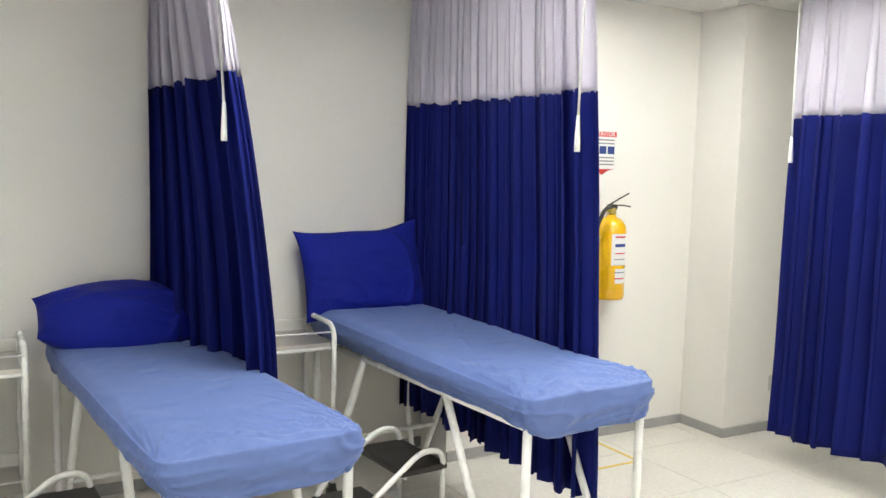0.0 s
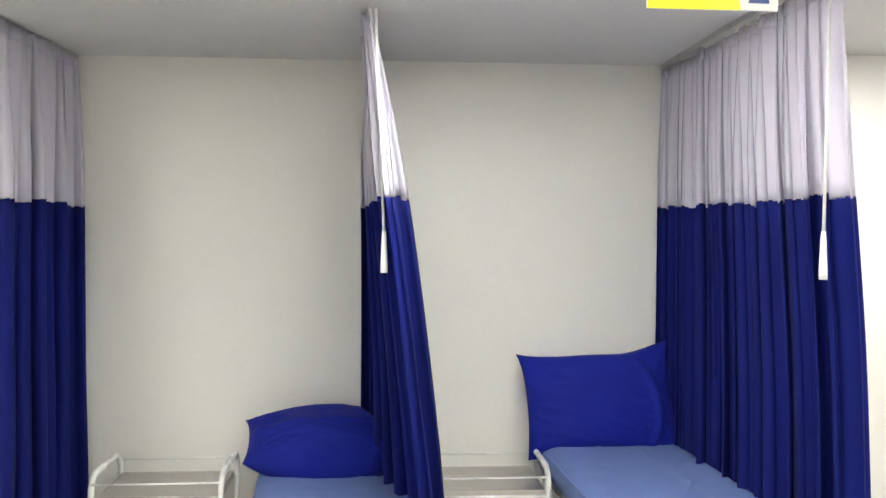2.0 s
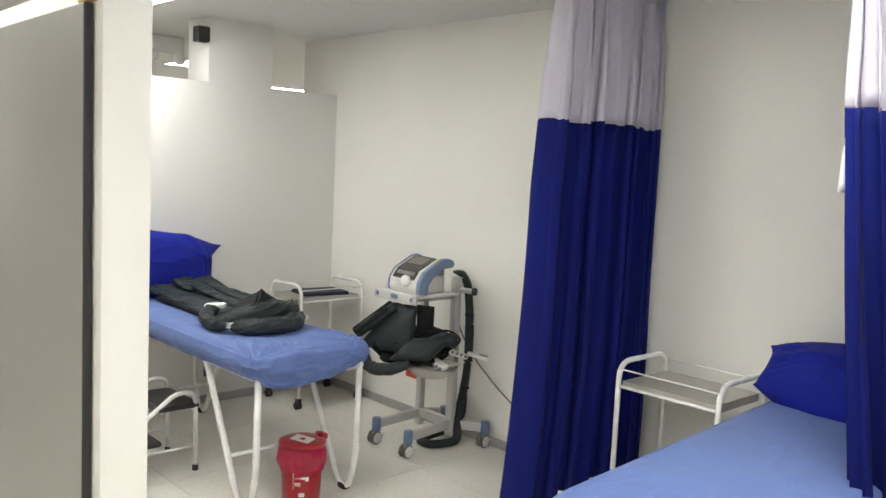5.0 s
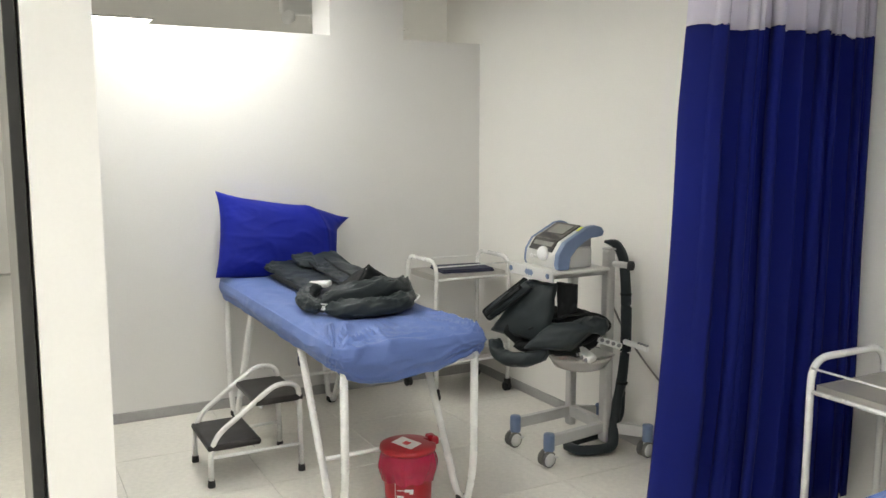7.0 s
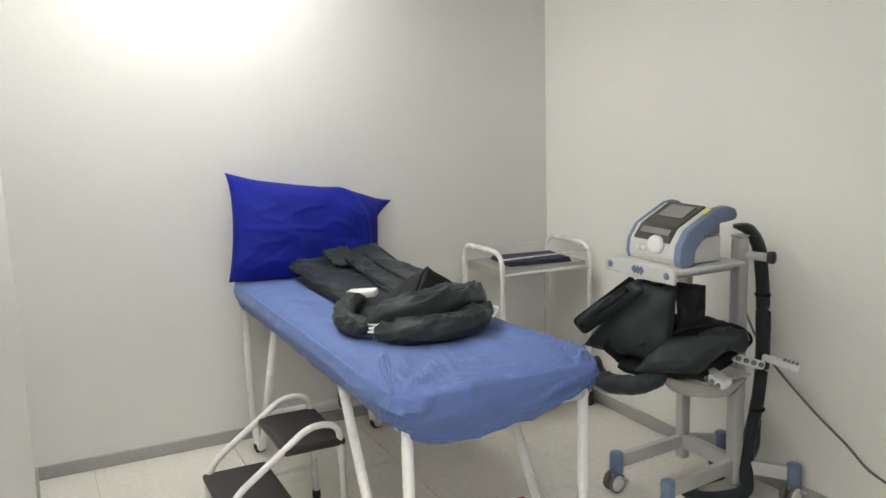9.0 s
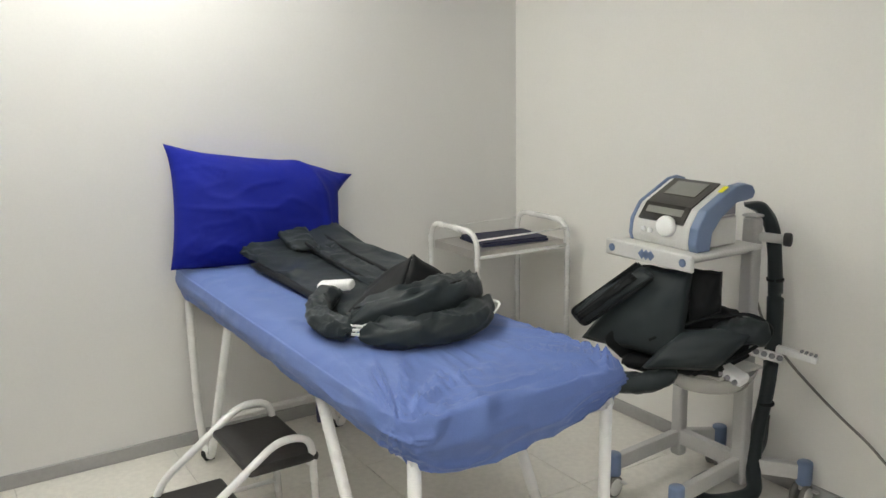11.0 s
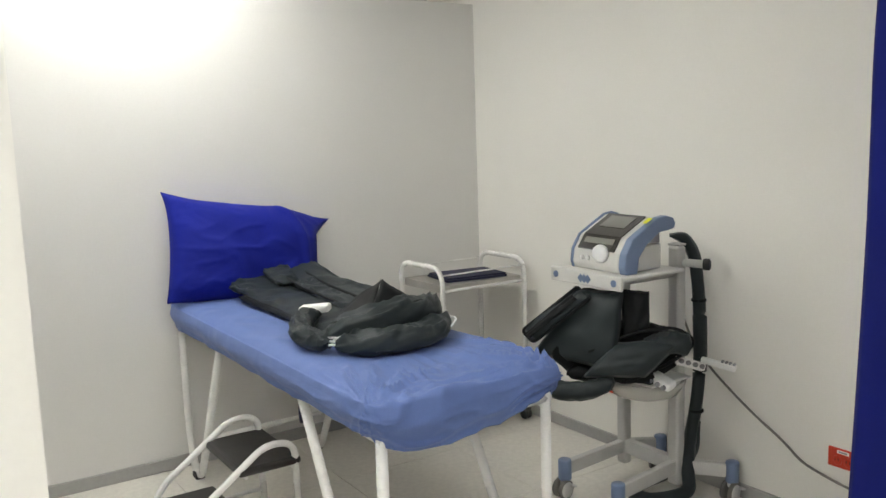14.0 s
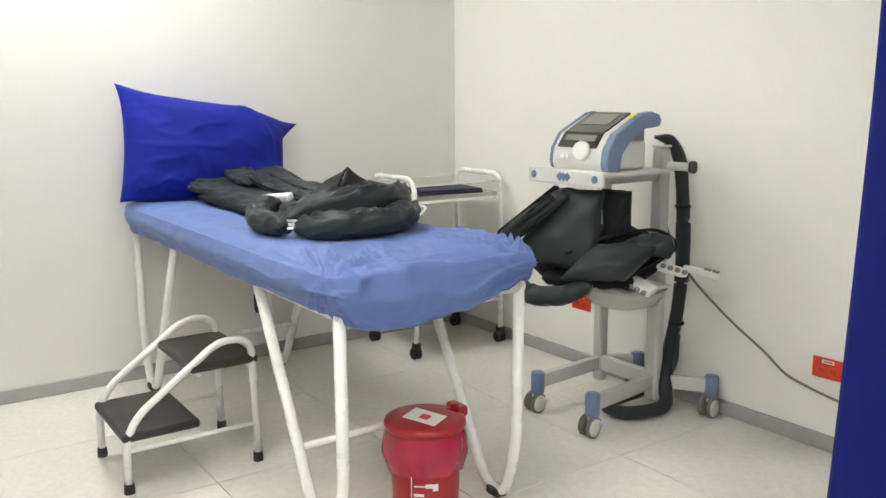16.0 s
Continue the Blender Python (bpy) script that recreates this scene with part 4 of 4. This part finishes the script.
part("air_tube", tube(rounded([(1.42, -1.21, zt + 0.06), (1.50, -1.18, zt + 0.07), (1.53, -1.24, zt + 0.04), (1.49, -1.29, zt + 0.03)], 0.05), 0.004, 8), PLASTIC, suit, "clear white air tube", True)

boots = thing("compression_sleeve", "charcoal nylon compression sleeves bundled on the cart", "garment")
part("panel", patch((1.29, -0.69, 0.615), (1.63, -0.58, 0.60), (1.615, -0.52, 0.885), (1.45, -0.57, 0.885), 0.03, 0.03, 3), DARK, boots, "", True)
part("folded_edge", patch((1.275, -0.725, 0.715), (1.345, -0.725, 0.68), (1.53, -0.60, 0.865), (1.45, -0.59, 0.895), 0.012, 0.02, 8), DARK, boots, "", True)
part("velcro_strip", patch((1.315, -0.745, 0.712), (1.345, -0.745, 0.698), (1.49, -0.635, 0.855), (1.455, -0.635, 0.87), 0.002, 0.006, 6, 10, 0.002), DARK2, boots, "black hook strip", True)
part("edge_binding", tube(rounded([(1.45, -0.60, 0.893), (1.275, -0.73, 0.713), (1.345, -0.732, 0.678), (1.42, -0.68, 0.75), (1.53, -0.61, 0.86)], 0.02), 0.006, 8), DARK2, boots, "black bound edge", True)
part("rolled_panel", patch((1.55, -0.675, 0.575), (1.70, -0.50, 0.575), (1.775, -0.36, 0.715), (1.60, -0.555, 0.70), 0.035, 0.05, 18), DARK, boots, "", True)
part("rolled_panel", slab([(1.66, -0.46, 0.66), (1.72, -0.40, 0.695), (1.775, -0.345, 0.69)], lambda t: 0.12, lambda t: 0.08, 28, 18, 0.010, 0.8), DARK, boots, "", True)
part("edge_binding", tube(rounded([(1.55, -0.64, 0.665), (1.64, -0.50, 0.735), (1.74, -0.38, 0.755), (1.80, -0.33, 0.70), (1.74, -0.42, 0.62), (1.66, -0.55, 0.56)], 0.05), 0.006, 8), DARK2, boots, "black bound edge", True)
part("flap", patch((1.60, -0.51, 0.70), (1.675, -0.45, 0.755), (1.665, -0.44, 0.885), (1.59, -0.51, 0.89), 0.012, 0.014, 14), DARK2, boots, "black inner flap", True)
part("padding", slab([(1.34, -0.62, 0.62), (1.46, -0.50, 0.66), (1.58, -0.38, 0.66), (1.66, -0.30, 0.60)], lambda t: 0.18, lambda t: 0.16, 28, 18, 0.02), DARK2, boots, "", True)
part("hose_sleeve", slab([(1.345, -0.70, 0.58), (1.385, -0.71, 0.52), (1.46, -0.69, 0.50), (1.55, -0.63, 0.515), (1.61, -0.57, 0.56)], lambda t: 0.07, lambda t: 0.065, 11, 18, 0.010, 0.9), DARK, boots, "", True)
part("lower_fold", slab([(1.40, -0.60, 0.56), (1.52, -0.50, 0.555), (1.64, -0.38, 0.55)], lambda t: 0.16, lambda t: 0.06, 41, 16, 0.012), DARK2, boots, "", True)
for k in range(4):
    part("air_tube", tube(rounded([(1.60 + 0.008 * k, -0.60, 0.575 + 0.006 * k), (1.615 + 0.006 * k, -0.57, 0.60), (1.63, -0.54, 0.60 + 0.006 * k)], 0.02), 0.004, 8), PLASTIC, boots, "clear white air tube", True)

for x, y, z, rz, rx, name in ((1.69, -0.415, 0.552, 8, 14, "connector"), (1.728, -0.30, 0.60, 62, -12, "connector")):
    ob = thing("hose_connector", "white plastic multi-port hose connector on the cart", "connector", pose(x, y, z, rx, 18, rz), "hose connectors")
    part("body", box(-0.062, 0.062, -0.026, 0.026, -0.016, 0.016, 0.010, 2), PLASTIC, ob)
    for k in range(4):
        part("port", moved(turned([(0.009, 0), (0.009, 0.012), (0.006, 0.013)], 12), pose(-0.042 + 0.028 * k, -0.024, 0.0, 90, 0, 0)), INKGREY, ob, "dark round port", True)
arm = thing("hose_connector", "white comb-shaped hose connector standing out behind the cart", "connector", pose(1.73, -0.155, 0.575, 0, 8, 18), "hose connectors")
part("body", box(-0.05, 0.085, -0.012, 0.012, -0.012, 0.012, 0.005, 2), PLASTIC, arm)
for k in range(4):
    part("port", box(0.028 + 0.015 * k, 0.036 + 0.015 * k, -0.008, 0.008, 0.0125, 0.02), INKGREY, arm, "dark port")

hose = thing("air_hose", "thick charcoal sleeved air hose hanging from the cart", "hose")
hp = [(1.53, -0.18, 1.055), (1.57, -0.14, 1.05), (1.60, -0.115, 0.98), (1.618, -0.11, 0.80), (1.628, -0.11, 0.55), (1.618, -0.12, 0.35), (1.60, -0.14, 0.22), (1.61, -0.16, 0.10), (1.66, -0.20, 0.035), (1.60, -0.36, 0.03), (1.51, -0.38, 0.03), (1.47, -0.28, 0.035), (1.50, -0.14, 0.05), (1.60, -0.12, 0.16), (1.62, -0.12, 0.3)]
part("sleeve", slab(hp, lambda t: 0.054, lambda t: 0.046, 33, 14, 0.005, 0.9), DARK, hose, "", True)
for x, y, z in ((1.618, -0.11, 0.80), (1.628, -0.11, 0.55), (1.618, -0.12, 0.35)):
    part("seam_band", turned([(0.027, -0.006), (0.0295, -0.004), (0.0295, 0.004), (0.027, 0.006)], 18, (x, y, z)), DARK2, hose, "black stitched seam band", True)
cab = thing("power_cable", "grey power cable drooping from cart to wall socket", "cable")
cp = [(1.58, -0.16, 0.74), (1.56, -0.08, 0.62), (1.62, -0.03, 0.50), (1.80, -0.02, 0.37), (1.95, -0.02, 0.29), (2.02, -0.02, 0.235), (2.12, -0.02, 0.21), (2.24, -0.02, 0.19), (2.36, -0.02, 0.19), (2.45, -0.02, 0.25), (2.46, -0.012, 0.29)]
part("lead", tube(rounded(cp, 0.08, 6), 0.0048, 8), CABLE, cab, "", True)


# ---- wall sockets ----
def socket(x, z):
    ob = thing("wall_socket", "orange-red double wall socket with white label", "socket", pose(x, 0, z), "red sockets")
    part("plate", box(-0.058, 0.058, -0.009, -0.0002, -0.036, 0.036, 0.004, 2), SOCKET, ob)
    part("label_strip", box(-0.022, 0.022, -0.0102, -0.0092, 0.018, 0.03), LABEL, ob, "white paper label")
    part("label_print", box(-0.016, 0.016, -0.0110, -0.0104, 0.021, 0.027), INKGREY, ob, "unreadable dark print")
    for a in (-1, 1):
        o = part("outlet", moved(turned([(0.0165, 0), (0.0165, 0.003), (0.014, 0.0035)], 22), pose(a * 0.021, -0.009, -0.008, 90, 0, 0)), SOCKET, ob, "", True)
        for b in (-1, 1):
            part("slot", box(a * 0.021 + b * 0.006 - 0.001, a * 0.021 + b * 0.006 + 0.001, -0.0136, -0.0128, -0.010, 0.0), RUBBER, o)


socket(2.175, 0.29)
socket(0.985, 0.292)
socket(2.46, 0.29)


# ---- red waste bin ----
bin_ = thing("waste_bin", "red plastic clinical waste bin lined with a red bag", "bin", pose(1.775, -1.385, 0))
part("body", turned([(0.088, 0.0), (0.094, 0.01), (0.104, 0.29), (0.100, 0.29), (0.09, 0.02)], 36), RED, bin_, "", True)
def bag_mesh():
    bm = bmesh.new()
    n, rings = 80, []
    for i in range(9):
        t = i / 8
        ring = []
        for k in range(n):
            a = 2 * math.pi * k / n
            low = 0.165 + 0.022 * nz(math.cos(a) * 2.2, math.sin(a) * 2.2, 3)
            z = 0.288 - (0.288 - low) * t
            r = 0.107 + 0.014 * math.sin(math.pi * t) + 0.016 * nz(math.cos(a) * 5, math.sin(a) * 5, t * 2) * (0.2 + t) + 0.006 * nz(math.cos(a) * 13, math.sin(a) * 13, t) * t
            ring.append(bm.verts.new((r * math.cos(a), r * math.sin(a), z)))
        rings.append(ring)
    for a, b in zip(rings, rings[1:]):
        for k in range(n):
            bm.faces.new((a[k], b[k], b[(k + 1) % n], a[(k + 1) % n]))
    return bm
part("bag", bag_mesh(), BAG, bin_, "crumpled thin red bag rim", True)
lid = part("lid", turned([(0.115, 0.286), (0.118, 0.292), (0.116, 0.305), (0.10, 0.311), (0.085, 0.316), (0.02, 0.322)], 40), RED, bin_, "round red lid", True)
part("hinge", box(-0.035, 0.035, 0.095, 0.13, 0.292, 0.325, 0.008, 2), RED, lid)
tag = part("label_sheet", moved(box(-0.052, 0.052, -0.036, 0.036, 0, 0.0012), pose(0.03, -0.02, 0.3225, 3, 4, 25)), LABEL, lid, "white paper label on the lid")
part("label_print", moved(box(-0.014, 0.014, -0.014, 0.014, 0, 0.0008), pose(0.035, -0.022, 0.3245, 3, 4, 25)), INKRED, lid, "red square print")
def front_mark(u, z, w, h, mat, label):
    """A flat mark on the round front of the bin that faces the room's opening."""
    a = math.radians(-40 + u)
    r = 0.097 + 0.010 * z / 0.29 + 0.0015
    part("printed_mark", moved(box(-w / 2, w / 2, -0.0006, 0.0006, -h / 2, h / 2), pose(r * math.cos(a), r * math.sin(a), z, 0, 0, math.degrees(a) + 90)), mat, bin_, label)
for u, z, w, h in ((-16, 0.13, 0.002, 0.09), (4, 0.145, 0.055, 0.003), (-4, 0.118, 0.03, 0.008), (-4, 0.108, 0.03, 0.004), (12, 0.145, 0.02, 0.012), (22, 0.14, 0.016, 0.02)):
    front_mark(u, z, w, h, LABEL, "small white print")
front_mark(8, 0.06, 0.028, 0.02, LABEL, "white paper sticker")


# ---- fire extinguisher, its sign and floor mark ----
ext = thing("fire_extinguisher", "yellow fire extinguisher hung on the wall", "fire extinguisher", pose(6.56, -0.405, 0.861))
part("cylinder", turned([(0.03, 0.0), (0.085, 0.004), (0.09, 0.02), (0.09, 0.39), (0.084, 0.43), (0.062, 0.462), (0.03, 0.477), (0.024, 0.49)], 36), YELLOW, ext, "", True)
part("neck", turned([(0.024, 0.489), (0.028, 0.50), (0.028, 0.52), (0.018, 0.535)], 20), BRASS, ext, "brass valve neck", True)
part("valve", box(-0.022, 0.03, -0.02, 0.02, 0.52, 0.55, 0.006, 2), RUBBER, ext)
part("handle", tube(rounded([(-0.015, 0, 0.548), (0.03, -0.01, 0.575), (0.10, -0.03, 0.615)], 0.03), 0.008, 8, None, 0.5), RUBBER, ext, "black lever", True)
part("carry_handle", tube(rounded([(-0.01, 0, 0.533), (0.05, -0.012, 0.548), (0.115, -0.03, 0.538)], 0.03), 0.008, 8, None, 0.5), RUBBER, ext, "black handle", True)
part("hose", tube(rounded([(-0.02, -0.01, 0.535), (-0.075, -0.03, 0.525), (-0.125, -0.03, 0.43), (-0.15, -0.03, 0.28), (-0.155, -0.03, 0.20)], 0.07, 6), 0.011, 10), RUBBER, ext, "black discharge hose", True)
part("nozzle", tube([(-0.155, -0.03, 0.20), (-0.158, -0.03, 0.14)], lambda t: 0.012 + 0.006 * t, 12), RUBBER, ext, "", True)
part("wall_hook", box(-0.05, -0.035, 0.06, 0.1045, 0.50, 0.62, 0.003, 1), ALU, ext, "steel wall hook")
part("hook_arm", box(-0.05, -0.035, -0.02, 0.06, 0.492, 0.503, 0.003, 1), ALU, ext)
def wrap(z0, z1, a0, a1, mat, r, label):
    bm = bmesh.new()
    n = 14
    cols = [[bm.verts.new((r * math.cos(math.radians(a0 + (a1 - a0) * k / n)), r * math.sin(math.radians(a0 + (a1 - a0) * k / n)), z)) for z in (z0, z1)] for k in range(n + 1)]
    for a, b in zip(cols, cols[1:]):
        bm.faces.new((a[0], b[0], b[1], a[1]))
    part("printed_label", bm, mat, ext, label, True)
wrap(0.205, 0.385, -125, -45, LABEL, 0.0906, "white printed label")
wrap(0.10, 0.185, -108, -52, LABEL, 0.0906, "white printed label")
for z0, z1, mat in ((0.362, 0.372, INKRED), (0.31, 0.328, INKBLUE), (0.27, 0.277, INKRED), (0.236, 0.242, INKGREY), (0.16, 0.166, INKGREY), (0.125, 0.132, INKRED)):
    wrap(z0, z1, -112, -62, mat, 0.0911, "unreadable print bar")

sg = thing("extinguisher_sign", "white wall sign lettered EXTINTOR with red header", "sign", pose(6.56, -0.3022, 1.70))
part("plate", extruded([(-0.105, -0.09), (-0.05, -0.10), (0, -0.13), (0.05, -0.10), (0.105, -0.09), (0.105, 0.135), (-0.105, 0.135)], "y", -0.002, 0.002), LABEL, sg)
part("header", box(-0.1, 0.1, -0.0034, -0.0022, 0.10, 0.13), INKRED, sg, "red header band")
lettering("lettering", "EXTINTOR", 0.036, pose(0, -0.0040, 0.115, 90, 0, 0), LABEL, sg)
part("arrow", extruded([(-0.085, -0.088), (0.085, -0.088), (0.04, -0.098), (0, -0.122), (-0.04, -0.098)], "y", -0.0034, -0.0022), INKRED, sg, "red arrow")
for k in (-1, 0, 1):
    part("pictogram", box(k * 0.062 - 0.025, k * 0.062 + 0.025, -0.0034, -0.0022, 0.0, 0.045), INKBLUE, sg, "dark blue pictogram")
for z in (0.082, 0.062, -0.02, -0.04, -0.06):
    part("print_bar", box(-0.085, 0.085, -0.0034, -0.0022, z - 0.005, z + 0.003), INKGREY, sg, "unreadable print bar")

mark = thing("floor_marking", "thin yellow tape square on the floor tiles", "floor marking", pose(6.34, -0.52, 0.0002))
for x0, x1, y0, y1 in ((-0.21, 0.21, -0.235, -0.215), (-0.21, 0.21, 0.215, 0.235), (-0.21, -0.19, -0.214, 0.214), (0.19, 0.21, -0.214, 0.214)):
    part("tape_strip", box(x0, x1, y0, y1, 0.0, 0.0015), YMARK, mark)

sw = thing("wall_switch", "grey plastic wall box beside the curtain", "socket", pose(7.72, -0.65, 0.30))
part("plate", box(-0.035, 0.035, -0.03, -0.0002, -0.05, 0.05, 0.006, 2), LGREY, sw)

# ---- floor tiles ----
def tile_mesh(w, d):
    bm = box(-w / 2, w / 2, -d / 2, d / 2, -0.0035, 0.0)
    top = [e for e in bm.edges if all(v.co.z > -0.001 for v in e.verts)]
    bmesh.ops.bevel(bm, geom=top, offset=0.0012, segments=1, affect="EDGES")
    me = bpy.data.meshes.new("tile")
    bm.to_mesh(me)
    bm.free()
    me.materials.append(TILE)
    return me


TS = 0.6
tile = tile_mesh(TS - 0.0025, TS - 0.0025)
for i in range(-10, 14):
    for j in range(-9, 5):
        x, y = 0.3 + i * TS, -0.3 + j * TS
        if -6.1 < x < 8.7 and -5.3 < y < 3.2 and len([o for o in FLOOR.children]) < 330:
            o = new("tile", tile)
            o.parent = FLOOR
            o.location = (x, y, 0)
            o.rotation_euler = (0, 0, math.pi / 2 * ((i * 7 + j * 3) % 4))
